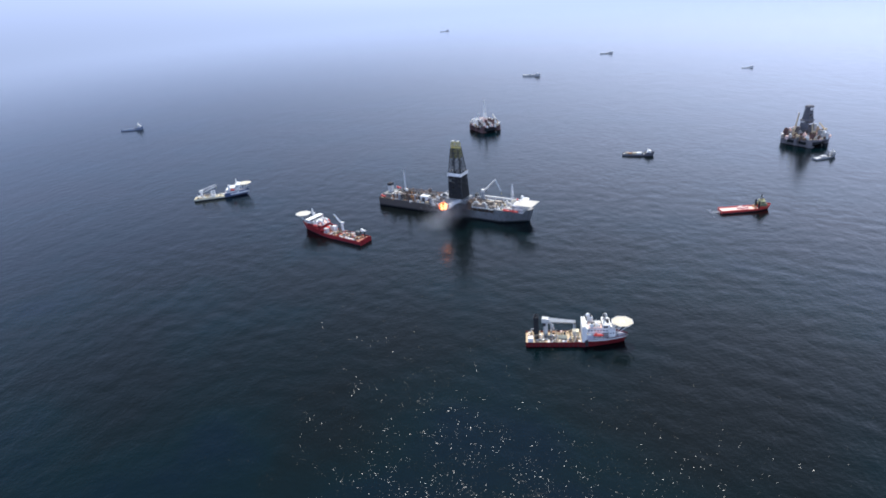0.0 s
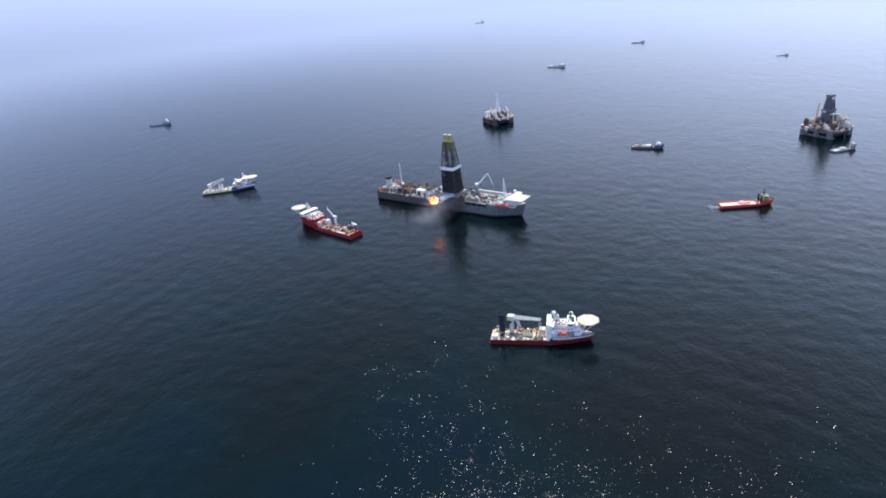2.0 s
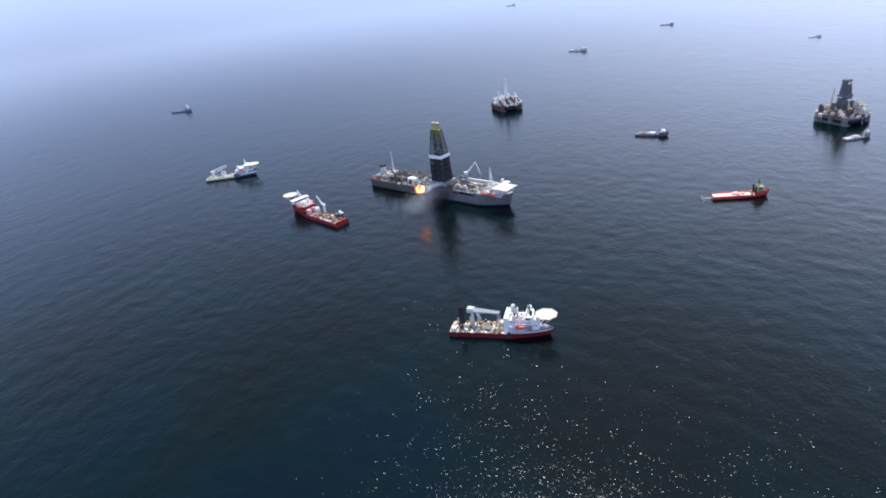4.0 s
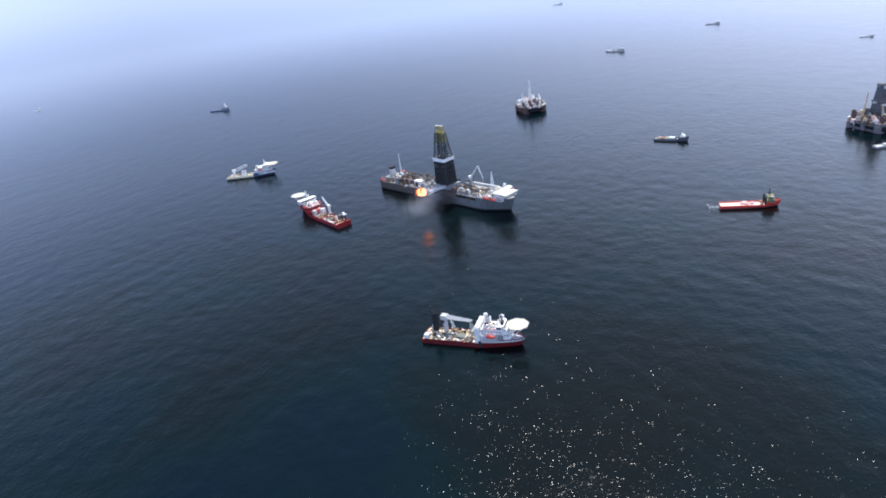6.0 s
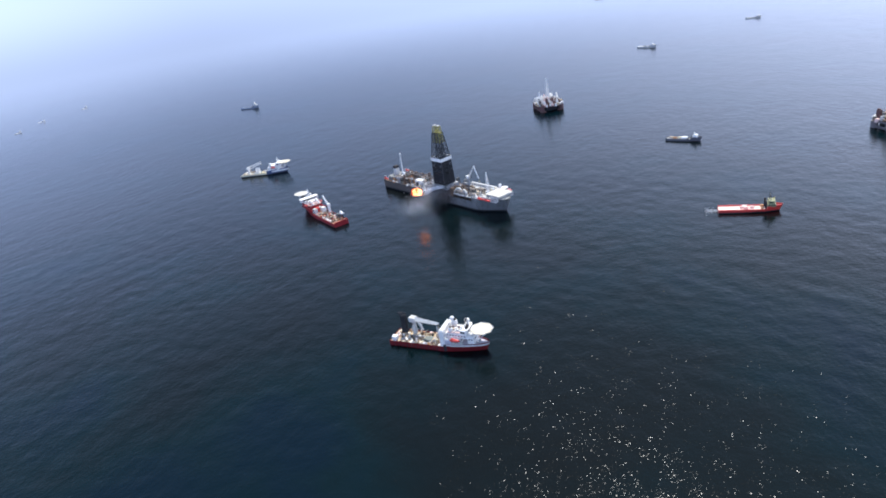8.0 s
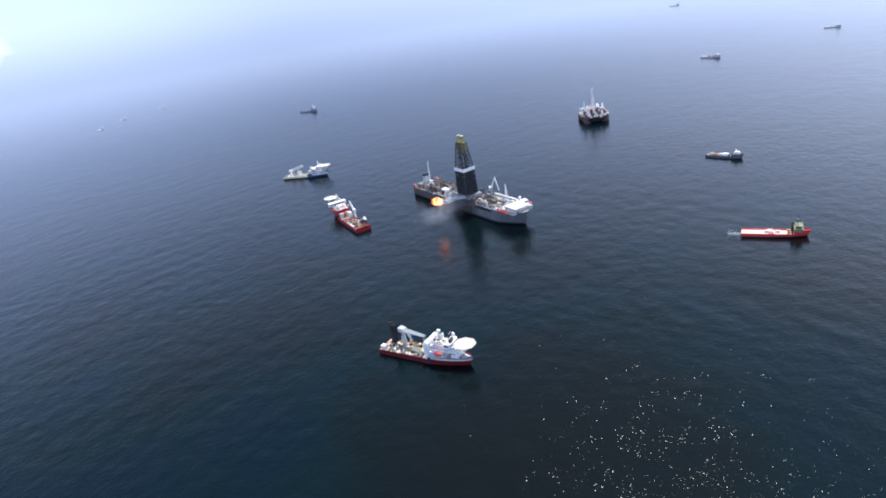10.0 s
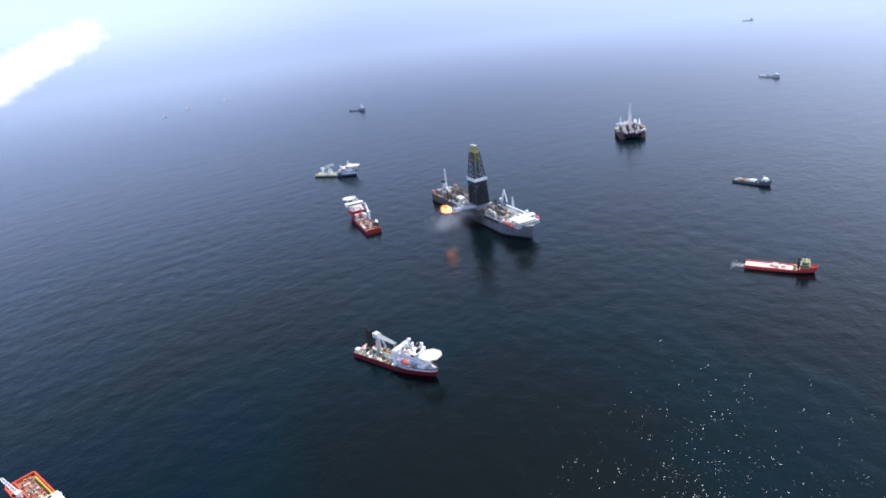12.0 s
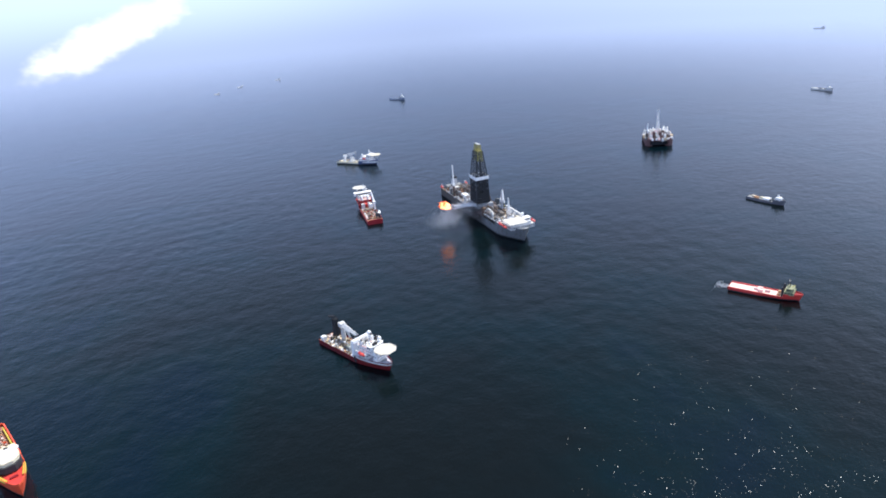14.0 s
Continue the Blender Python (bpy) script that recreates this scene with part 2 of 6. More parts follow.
M = dict(
    white=paint("white_paint", (0.82, 0.81, 0.78), wear=0.28, stain=(0.35, 0.28, 0.22)),
    helideck=paint("off_white_helideck", (0.55, 0.52, 0.45), 0.7, wear=0.25, stain=(0.35, 0.32, 0.28)),
    creamdeck=paint("cream_helideck", (0.58, 0.52, 0.40), 0.7, wear=0.25, stain=(0.38, 0.34, 0.28)),
    worn=paint("worn_crane_paint", (0.58, 0.57, 0.54), 0.5, wear=0.6, stain=(0.10, 0.085, 0.075)),
    cream=paint("cream_deck_paint", (0.68, 0.61, 0.43), 0.6, wear=0.15, stain=(0.4, 0.36, 0.28)),
    pale=paint("pale_grey_paint", (0.56, 0.55, 0.53), wear=0.2, stain=(0.25, 0.2, 0.16)),
    grey=paint("grey_paint", (0.30, 0.31, 0.32), wear=0.35),
    hull_grey=paint("weathered_grey_hull", (0.21, 0.215, 0.205), 0.5, wear=0.9, stain=(0.07, 0.055, 0.045), scale=0.06),
    dark=paint("black_paint", (0.03, 0.03, 0.034), 0.6, wear=0.3, spec=0.2),
    steel=paint("dark_steel", (0.09, 0.10, 0.105), 0.5, 0.3, wear=0.4),
    lattice=paint("sooty_lattice_steel", (0.045, 0.05, 0.055), 0.6, wear=0.3, spec=0.2),
    yellow=paint("yellow_paint", (0.55, 0.42, 0.05), wear=0.3),
    red=paint("red_hull_paint", (0.14, 0.0035, 0.008), 0.5, wear=0.25, spec=0.25),
    crimson=paint("crimson_hull_paint", (0.27, 0.011, 0.018), 0.5, wear=0.25, spec=0.25),
    orange=paint("orange_red_paint", (0.72, 0.085, 0.028), 0.4, wear=0.2),
    lifeboat=paint("lifeboat_red", (0.64, 0.07, 0.055), 0.35, wear=0.08),
    crown=paint("faded_yellow_paint", (0.36, 0.31, 0.07), 0.6, wear=0.4),
    # sooty plating; the same black stands for shade under the rigs' decks
    soot=paint("soot_and_shade_black", (0.022, 0.024, 0.027), 0.8, wear=0.3, stain=(0.04, 0.036, 0.032), spec=0.12),
    redlead=paint("red_lead_deck", (0.36, 0.15, 0.10), 0.7, wear=0.6, stain=(0.16, 0.09, 0.07)),
    rust=paint("brown_deck", (0.15, 0.095, 0.065), 0.7, wear=0.5),
    deckgreen=paint("grey_green_deck", (0.17, 0.19, 0.17), 0.7, wear=0.5),
    ochre=paint("ochre_deck", (0.46, 0.24, 0.11), 0.7, wear=0.4),
    pink=paint("faded_pink_deck", (0.84, 0.60, 0.53), 0.7, wear=0.3, stain=(0.5, 0.2, 0.15)),
    sand=paint("sand_deck", (0.60, 0.47, 0.31), 0.7, wear=0.35),
    scarlet=paint("scarlet_hull_paint", (0.58, 0.045, 0.035), 0.4, wear=0.2),
    maroon=paint("dark_maroon_paint", (0.13, 0.065, 0.06), 0.6, wear=0.4),
    rigside=paint("grey_brown_rig_paint", (0.17, 0.155, 0.16), 0.6, wear=0.6),
    umber=paint("dark_umber_paint", (0.11, 0.09, 0.09), 0.6, wear=0.4),
    slatedark=paint("dark_slate_steel", (0.115, 0.118, 0.135), 0.6, wear=0.4),
    slate=paint("slate_blue_paint", (0.24, 0.28, 0.36), 0.5, wear=0.2),
    navy=paint("navy_hull_paint", (0.07, 0.10, 0.19), 0.4, wear=0.2),
    olive=paint("olive_paint", (0.24, 0.25, 0.13), 0.5, wear=0.3),
    lilac=paint("pale_lilac_deck", (0.52, 0.50, 0.58), 0.6, wear=0.2),
    cargo=paint("mixed_cargo_paint", (0.56, 0.46, 0.34), 0.6, wear=0.4, per_piece=0.7),
    tank=paint("grey_tank_paint", (0.5, 0.5, 0.5), 0.5, wear=0.3, per_piece=0.5),
    pipe=paint("pipe_steel", (0.32, 0.28, 0.24), 0.5, 0.4, wear=0.4, per_piece=0.4),
)


def drill_hull_mat():
    """Pale grey plating, brown along the aft deck edge, with a broad soot stain below the burner."""
    m = paint("weathered_grey_hull", (0.135, 0.144, 0.148), 0.6, wear=0.85, stain=(0.075, 0.062, 0.05), scale=0.06, spec=0.2)
    n, l = m.node_tree.nodes, m.node_tree.links
    b = n["Principled BSDF"]
    src = b.inputs["Base Color"].links[0].from_socket
    co = n.new("ShaderNodeTexCoord")
    sp = n.new("ShaderNodeSeparateXYZ")
    l.new(co.outputs["Object"], sp.inputs[0])
    no = n.new("ShaderNodeTexNoise")
    no.inputs["Scale"].default_value, no.inputs["Detail"].default_value = 0.09, 5
    l.new(co.outputs["Object"], no.inputs["Vector"])

    def band(socket, mid, half, soft, spread):
        off = n.new("ShaderNodeMath")
        off.operation = 'SUBTRACT'
        off.inputs[1].default_value = mid
        l.new(socket, off.inputs[0])
        ab = n.new("ShaderNodeMath")
        ab.operation = 'ABSOLUTE'
        l.new(off.outputs[0], ab.inputs[0])
        wob = n.new("ShaderNodeMath")
        wob.operation = 'MULTIPLY_ADD'
        wob.inputs[1].default_value = spread
        l.new(no.outputs[0], wob.inputs[0])
        l.new(ab.outputs[0], wob.inputs[2])
        r = n.new("ShaderNodeMapRange")
        r.inputs[1].default_value, r.inputs[2].default_value = half + spread * 0.5 - soft, half + spread * 0.5 + soft
        r.inputs[3].default_value, r.inputs[4].default_value = 1.0, 0.0
        l.new(wob.outputs[0], r.inputs[0])
        return r.outputs[0]

    for mask, col in ((band(sp.outputs[0], -75, 68, 10, 30), (0.092, 0.078, 0.069, 1)), (band(sp.outputs[0], 12, 26, 9, 34), (0.035, 0.03, 0.028, 1))):
        mx = n.new("ShaderNodeMix")
        mx.data_type = 'RGBA'
        mx.inputs[7].default_value = col
        l.new(mask, mx.inputs[0])
        l.new(src, mx.inputs[6])
        src = mx.outputs[2]
    l.new(src, b.inputs["Base Color"])
    return m


M["drill_hull"] = drill_hull_mat()


def glass_mat():
    m, n, l, b = node_mat("dark_window_glass")
    b.inputs["Base Color"].default_value = (0.012, 0.016, 0.02, 1)
    b.inputs["Roughness"].default_value = 0.06
    return m


M["glass"] = glass_mat()


def flame_mat():
    """Yellow-white by the burner, orange then red towards the ragged end."""
    m, n, l, b = node_mat("flame")
    co = n.new("ShaderNodeTexCoord")
    no = n.new("ShaderNodeTexNoise")
    no.inputs["Scale"].default_value, no.inputs["Detail"].default_value = 0.35, 3
    l.new(co.outputs["Object"], no.inputs["Vector"])
    sep = n.new("ShaderNodeSeparateXYZ")
    l.new(co.outputs["Object"], sep.inputs[0])
    mr = n.new("ShaderNodeMapRange")
    mr.inputs[1].default_value, mr.inputs[2].default_value = -12.5, 6.0
    l.new(sep.outputs[1], mr.inputs[0])
    ad = n.new("ShaderNodeMath")
    ad.operation = 'MULTIPLY_ADD'
    ad.inputs[1].default_value = 1.3
    l.new(no.outputs[0], ad.inputs[0])
    sh = n.new("ShaderNodeMath")
    sh.operation = 'SUBTRACT'
    sh.inputs[1].default_value = 0.62
    own = n.new("ShaderNodeObjectInfo")
    heat = n.new("ShaderNodeMath")
    heat.operation = 'MULTIPLY_ADD'
    heat.inputs[1].default_value = 0.55
    l.new(own.outputs["Random"], heat.inputs[0])
    half = n.new("ShaderNodeMath")
    half.operation = 'MULTIPLY'
    half.inputs[1].default_value = 0.60
    l.new(mr.outputs[0], half.inputs[0])
    l.new(half.outputs[0], heat.inputs[2])
    l.new(heat.outputs[0], sh.inputs[0])
    l.new(sh.outputs[0], ad.inputs[2])
    r = n.new("ShaderNodeValToRGB")
    e = r.color_ramp.elements
    e[0].position, e[0].color = 0.10, (0.055, 0.007, 0.002, 1)
    e[1].position, e[1].color = 0.74, (1.0, 0.36, 0.15, 1)
    for at, col in ((0.32, (0.16, 0.018, 0.003, 1)), (0.52, (0.52, 0.085, 0.014, 1))):
        e.new(at).color = col
    l.new(ad.outputs[0], r.inputs[0])
    l.new(r.outputs[0], b.inputs["Emission Color"])
    b.inputs["Emission Strength"].default_value = 4.0
    b.inputs["Base Color"].default_value = (0.02, 0.01, 0.0, 1)
    return m


M["flame"] = flame_mat()


def spray_mat():
    m, n, l, b = node_mat("spray_droplets")
    b.inputs["Base Color"].default_value = (0.85, 0.86, 0.88, 1)
    b.inputs["Roughness"].default_value = 0.5
    tr = n.new("ShaderNodeBsdfTranslucent")
    tr.inputs["Color"].default_value = (0.9, 0.91, 0.93, 1)
    mx = n.new("ShaderNodeMixShader")
    mx.inputs[0].default_value = 0.5
    l.new(b.outputs[0], mx.inputs[1])
    l.new(tr.outputs[0], mx.inputs[2])
    l.new(mx.outputs[0], n["Material Output"].inputs["Surface"])
    return m


M["spray"] = spray_mat()
M["smoke"] = paint("sooty_smoke", (0.06, 0.055, 0.055), 0.9, wear=0.2)


FACET, SLOPE = 0.52, 0.54            # metres across a ripple facet; steepest slopes in a gust
SOFT, CRISP, RIPPLED = 0.215, 0.175, 0.165  # roughness of smooth and of rippled water; share of ripples


def sea_mat():
    m, n, l, b = node_mat("sea_water")
    co = n.new("ShaderNodeTexCoord")

    def noise_at(scale, detail, stretch=(1, 1, 1), turn=0.0, rough=0.5):
        mp = n.new("ShaderNodeMapping")
        mp.inputs["Scale"].default_value = stretch
        mp.inputs["Rotation"].default_value = (0, 0, radians(turn))
        l.new(co.outputs["Object"], mp.inputs[0])
        t = n.new("ShaderNodeTexNoise")
        t.inputs["Scale"].default_value, t.inputs["Detail"].default_value, t.inputs["Roughness"].default_value = scale, detail, rough
        l.new(mp.outputs[0], t.inputs["Vector"])
        return t.outputs[0]

    # water colour in broad drifts: blue, green-blue and a brownish oily tinge
    r = n.new("ShaderNodeValToRGB")
    e = r.color_ramp.elements
    e[0].position, e[0].color = 0.34, (0.0026, 0.0042, 0.0042, 1)
    e[1].position, e[1].color = 0.70, (0.0006, 0.0058, 0.0112, 1)
    for at, col in ((0.46, (0.0019, 0.0045, 0.0050, 1)), (0.54, (0.0014, 0.0054, 0.0064, 1)), (0.60, (0.0008, 0.0066, 0.0088, 1))):
        e.new(at).color = col
    # a bluer current runs along the south-west
    where = n.new("ShaderNodeVectorMath")
    where.operation = 'DOT_PRODUCT'
    where.inputs[1].default_value = (0.15, -1.0, 0.0)
    l.new(co.outputs["Object"], where.inputs[0])
    drift = n.new("ShaderNodeMapRange")
    drift.interpolation_type = 'SMOOTHSTEP'
    drift.inputs[1].default_value, drift.inputs[2].default_value = -590, -400
    drift.inputs[4].default_value = 0.17
    l.new(where.outputs["Value"], drift.inputs[0])
    tint = n.new("ShaderNodeMath")
    l.new(noise_at(0.0055, 4), tint.inputs[0])
    l.new(drift.outputs[0], tint.inputs[1])
    l.new(tint.outputs[0], r.inputs[0])
    l.new(r.outputs[0], b.inputs["Base Color"])
    b.inputs["Specular IOR Level"].default_value = 0.0
    b.inputs["Roughness"].default_value = 1.0
    # three sizes of wave relief: long swell, wind chop and short ripples
    nrm = None
    for scale, detail, stretch, turn, depth in ((0.028, 2, (1, 0.6, 1), 25, 0.5), (0.10, 3, (1, 0.8, 1), 40, 0.34), (0.33, 3, (1, 0.8, 1), 0, 0.19)):
        bump = n.new("ShaderNodeBump")
        bump.inputs["Strength"].default_value, bump.inputs["Distance"].default_value = 1.0, depth
        l.new(noise_at(scale, detail, stretch, turn), bump.inputs["Height"])
        if nrm:
            l.new(nrm, bump.inputs["Normal"])
        nrm = bump.outputs[0]
    # wind ripples: small flat facets, each with a slope of its own, steeper in gusts
    cell = n.new("ShaderNodeTexVoronoi")
    cell.voronoi_dimensions = '2D'
    cell.inputs["Scale"].default_value = 1.0 / FACET
    lie = n.new("ShaderNodeMapping")
    lie.inputs["Scale"].default_value, lie.inputs["Rotation"].default_value = (0.8, 1.25, 1), (0, 0, radians(25))
    l.new(co.outputs["Object"], lie.inputs[0])
    l.new(lie.outputs[0], cell.inputs["Vector"])
    part_of = n.new("ShaderNodeSeparateColor")
    l.new(cell.outputs["Color"], part_of.inputs[0])
    steep = n.new("ShaderNodeMath")
    steep.operation = 'POWER'
    steep.inputs[1].default_value = 1.45
    l.new(part_of.outputs[2], steep.inputs[0])
    gust = n.new("ShaderNodeMapRange")
    gust.inputs[1].default_value, gust.inputs[2].default_value = 0.36, 0.64
    gust.inputs[3].default_value, gust.inputs[4].default_value = 0.22, SLOPE
    l.new(noise_at(0.075, 3, (1, 0.5, 1), 25, 0.6), gust.inputs[0])
    size = n.new("ShaderNodeMath")
    size.operation = 'MULTIPLY'
    l.new(steep.outputs[0], size.inputs[0])
    l.new(gust.outputs[0], size.inputs[1])
    lean = n.new("ShaderNodeVectorMath")
    lean.operation = 'SUBTRACT'
    lean.inputs[1].default_value = (0.5, 0.5, 0.0)
    flat = n.new("ShaderNodeCombineXYZ")
    l.new(part_of.outputs[0], flat.inputs[0])
    l.new(part_of.outputs[1], flat.inputs[1])
    l.new(flat.outputs[0], lean.inputs[0])
    tilt = n.new("ShaderNodeVectorMath")
    tilt.operation = 'SCALE'
    l.new(lean.outputs[0], tilt.inputs[0])
    l.new(size.outputs[0], tilt.inputs["Scale"])
    add = n.new("ShaderNodeVectorMath")
    add.operation = 'ADD'
    l.new(nrm, add.inputs[0])
    l.new(tilt.outputs[0], add.inputs[1])
    unit = n.new("ShaderNodeVectorMath")
    unit.operation = 'NORMALIZE'
    l.new(add.outputs[0], unit.inputs[0])
    # most of the surface mirrors softly, a share of it is rippled facets that catch the sun
    glosses = []
    for rough, turned in ((SOFT, nrm), (CRISP, unit.outputs[0])):
        g = n.new("ShaderNodeBsdfGlossy")
        g.distribution = 'BECKMANN'
        g.inputs["Roughness"].default_value = rough
        l.new(turned, g.inputs["Normal"])
        glosses.append(g.outputs[0])
    shine = n.new("ShaderNodeMixShader")
    shine.inputs[0].default_value = RIPPLED
    l.new(glosses[0], shine.inputs[1])
    l.new(glosses[1], shine.inputs[2])
    fres = n.new("ShaderNodeFresnel")
    fres.inputs["IOR"].default_value = 1.33
    l.new(nrm, fres.inputs["Normal"])
    l.new(nrm, b.inputs["Normal"])
    water = n.new("ShaderNodeMixShader")
    l.new(fres.outputs[0], water.inputs[0])
    l.new(b.outputs[0], water.inputs[1])
    l.new(shine.outputs[0], water.inputs[2])
    # haze imitated: far water fades to transparent and shows the sky's pale colour
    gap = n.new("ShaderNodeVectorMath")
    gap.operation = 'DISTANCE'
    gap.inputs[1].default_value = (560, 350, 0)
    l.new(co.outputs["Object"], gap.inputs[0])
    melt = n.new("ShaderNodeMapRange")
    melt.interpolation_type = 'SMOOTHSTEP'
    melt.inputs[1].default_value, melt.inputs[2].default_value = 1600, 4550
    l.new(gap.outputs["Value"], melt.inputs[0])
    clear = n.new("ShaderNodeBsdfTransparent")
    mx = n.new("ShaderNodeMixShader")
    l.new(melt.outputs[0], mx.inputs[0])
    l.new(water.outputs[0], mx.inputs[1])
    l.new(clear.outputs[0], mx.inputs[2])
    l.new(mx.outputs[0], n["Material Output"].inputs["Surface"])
    return m


M["sea"] = sea_mat()


# ---- building helpers ----
def link_mesh(name, bm, material, smooth=False):
    me = bpy.data.meshes.new(name)
    bm.normal_update()
    bm.to_mesh(me)
    bm.free()
    me.materials.append(material)
    if smooth:
        for p in me.polygons:
            p.use_smooth = True
    return new(name, me)


def part(name, bm, material, parent, label="", smooth=False):
    ob = link_mesh(name, bm, material, smooth)
    ob.parent = parent
    if label:
        ob["label"] = label
    return ob


def thing(name, label, category, m, group="", kind=""):
    ob = new(name)
    ob.matrix_world = m
    return tagged(ob, label, category, group, kind)


def box(bm, x0, x1, y0, y1, z0, z1, bevel=0.0):
    r = bmesh.ops.create_cube(bm, size=1.0, matrix=Matrix.Translation(((x0 + x1) / 2, (y0 + y1) / 2, (z0 + z1) / 2)) @ Matrix.Diagonal((abs(x1 - x0), abs(y1 - y0), abs(z1 - z0), 1)))
    if bevel:
        edges = {e for v in r["verts"] for e in v.link_edges}
        bmesh.ops.bevel(bm, geom=list(edges), offset=bevel, segments=2, affect='EDGES')
    return bm


def rod(bm, a, b, r0, r1=None, n=8):
    a, b = Vector(a), Vector(b)
    d = b - a
    m = Matrix.Translation((a + b) / 2) @ d.to_track_quat("Z", "Y").to_matrix().to_4x4()
    bmesh.ops.create_cone(bm, cap_ends=True, segments=n, radius1=r0, radius2=r0 if r1 is None else r1, depth=d.length, matrix=m)
    return bm


def ball(bm, c, r, sz=1.0, u=14, v=9):
    bmesh.ops.create_uvsphere(bm, u_segments=u, v_segments=v, radius=r, matrix=Matrix.Translation(c) @ Matrix.Diagonal((1, 1, sz, 1)))
    return bm


def prism(bm, outline, z0, z1):
    lo = [bm.verts.new((x, y, z0)) for x, y in outline]
    hi = [bm.verts.new((x, y, z1)) for x, y in outline]
    bm.faces.new(list(reversed(lo)))
    bm.faces.new(hi)
    k = len(outline)
    for i in range(k):
        bm.faces.new((lo[i], lo[(i + 1) % k], hi[(i + 1) % k], hi[i]))
    return bm


def B():
    return bmesh.new()


def truss(bm, a, b, wa, wb, bays, r, side=Vector((0, 1, 0))):
    """A four-legged lattice beam from a to b."""
    a, b = Vector(a), Vector(b)
    d = (b - a).normalized()
    u = d.cross(side).normalized()
    v = d.cross(u).normalized()
    rings = []
    for i in range(bays + 1):
        f = i / bays
        c, w = a.lerp(b, f), (wa + (wb - wa) * f) / 2
        rings.append([c + u * w * s + v * w * t for s, t in ((1, 1), (1, -1), (-1, -1), (-1, 1))])
    for p, q in zip(rings, rings[1:]):
        for k in range(4):
            rod(bm, p[k], q[k], r, n=4)
            rod(bm, p[k], q[(k + 1) % 4], r * 0.6, n=3)
    for p in rings:
        for k in range(4):
            rod(bm, p[k], p[(k + 1) % 4], r * 0.7, n=3)
    return bm


# ---- the sea: one sheet to the horizon, with swell ----
WAVE = 0.00085                        # height of a wave for each metre of its length


def swell_height(gx, gy, gap):
    """Wind waves of 9 to 39 m; those too short for the local grid are left out."""
    h = np.zeros_like(gx)
    rng = np.random.RandomState(4)
    for i in range(36):
        lam = 9 + 30 * rng.rand() ** 1.5
        th = radians(65 + rng.randn() * 48)
        turn = 2 * np.pi / lam * (gx * math.cos(th) + gy * math.sin(th)) + rng.rand() * 6.28
        group = 0.6 + 0.4 * np.sin(turn / 7.3 + 1.9 * np.sin((gx - gy) / (lam * 6.0)) + i)
        h = h + WAVE * lam * group * np.sin(turn + 1.2 * np.sin((gx * 0.7 + gy) / (lam * 4.1) + i)) * np.clip(lam / gap / 3 - 0.8, 0, 1)
    return h


def spaced(lo, a, b, hi, fine):
    """Grid lines: fine from a to b, wider and wider out to lo and hi."""
    mid = list(np.arange(a, b + fine, fine))
    up, step = [mid[-1]], fine
    while up[-1] < hi:
        step = min(step * 1.03, 14.0)
        up.append(up[-1] + step)
    down, step = [mid[0]], fine
    while down[-1] > lo:
        step = min(step * 1.03, 14.0)
        down.append(down[-1] - step)
    return np.array(down[:0:-1] + mid + up[1:])


def build_sea():
    ax, ay = spaced(-1500, -150, 900, 1900, 2.4), spaced(-100, 400, 1020, 2500, 2.4)
    gx, gy = np.meshgrid(ax, ay)
    px, py = np.meshgrid(np.gradient(ax), np.gradient(ay))
    h = swell_height(gx, gy, np.maximum(px, py))
    rim = np.minimum(np.minimum(gx - ax[0], ax[-1] - gx), np.minimum(gy - ay[0], ay[-1] - gy))
    h = h * np.clip(rim / 300, 0, 1)
    verts = np.stack([gx.ravel(), gy.ravel(), h.ravel()], 1)
    idx = np.arange(gx.size).reshape(gx.shape)
    faces = np.stack([idx[:-1, :-1].ravel(), idx[:-1, 1:].ravel(), idx[1:, 1:].ravel(), idx[1:, :-1].ravel()], 1)
    far = 40000.0
    n0 = len(verts)
    outer = np.array([(-far, -far, 0), (far, -far, 0), (far, far, 0), (-far, far, 0)])
    c = [int(idx[0, 0]), int(idx[0, -1]), int(idx[-1, -1]), int(idx[-1, 0])]
    ring = [(n0 + i, n0 + (i + 1) % 4, c[(i + 1) % 4], c[i]) for i in range(4)]
    me = bpy.data.meshes.new("water")
    me.from_pydata(np.concatenate([verts, outer]).tolist(), [], faces.tolist() + ring)
    me.materials.append(M["sea"])
    me.polygons.foreach_set("use_smooth", np.ones(len(me.polygons), dtype=bool))
    return tagged(new("water", me), "dark blue hazy open sea with low swell and sun glitter", "sea", kind="structure")


build_sea()


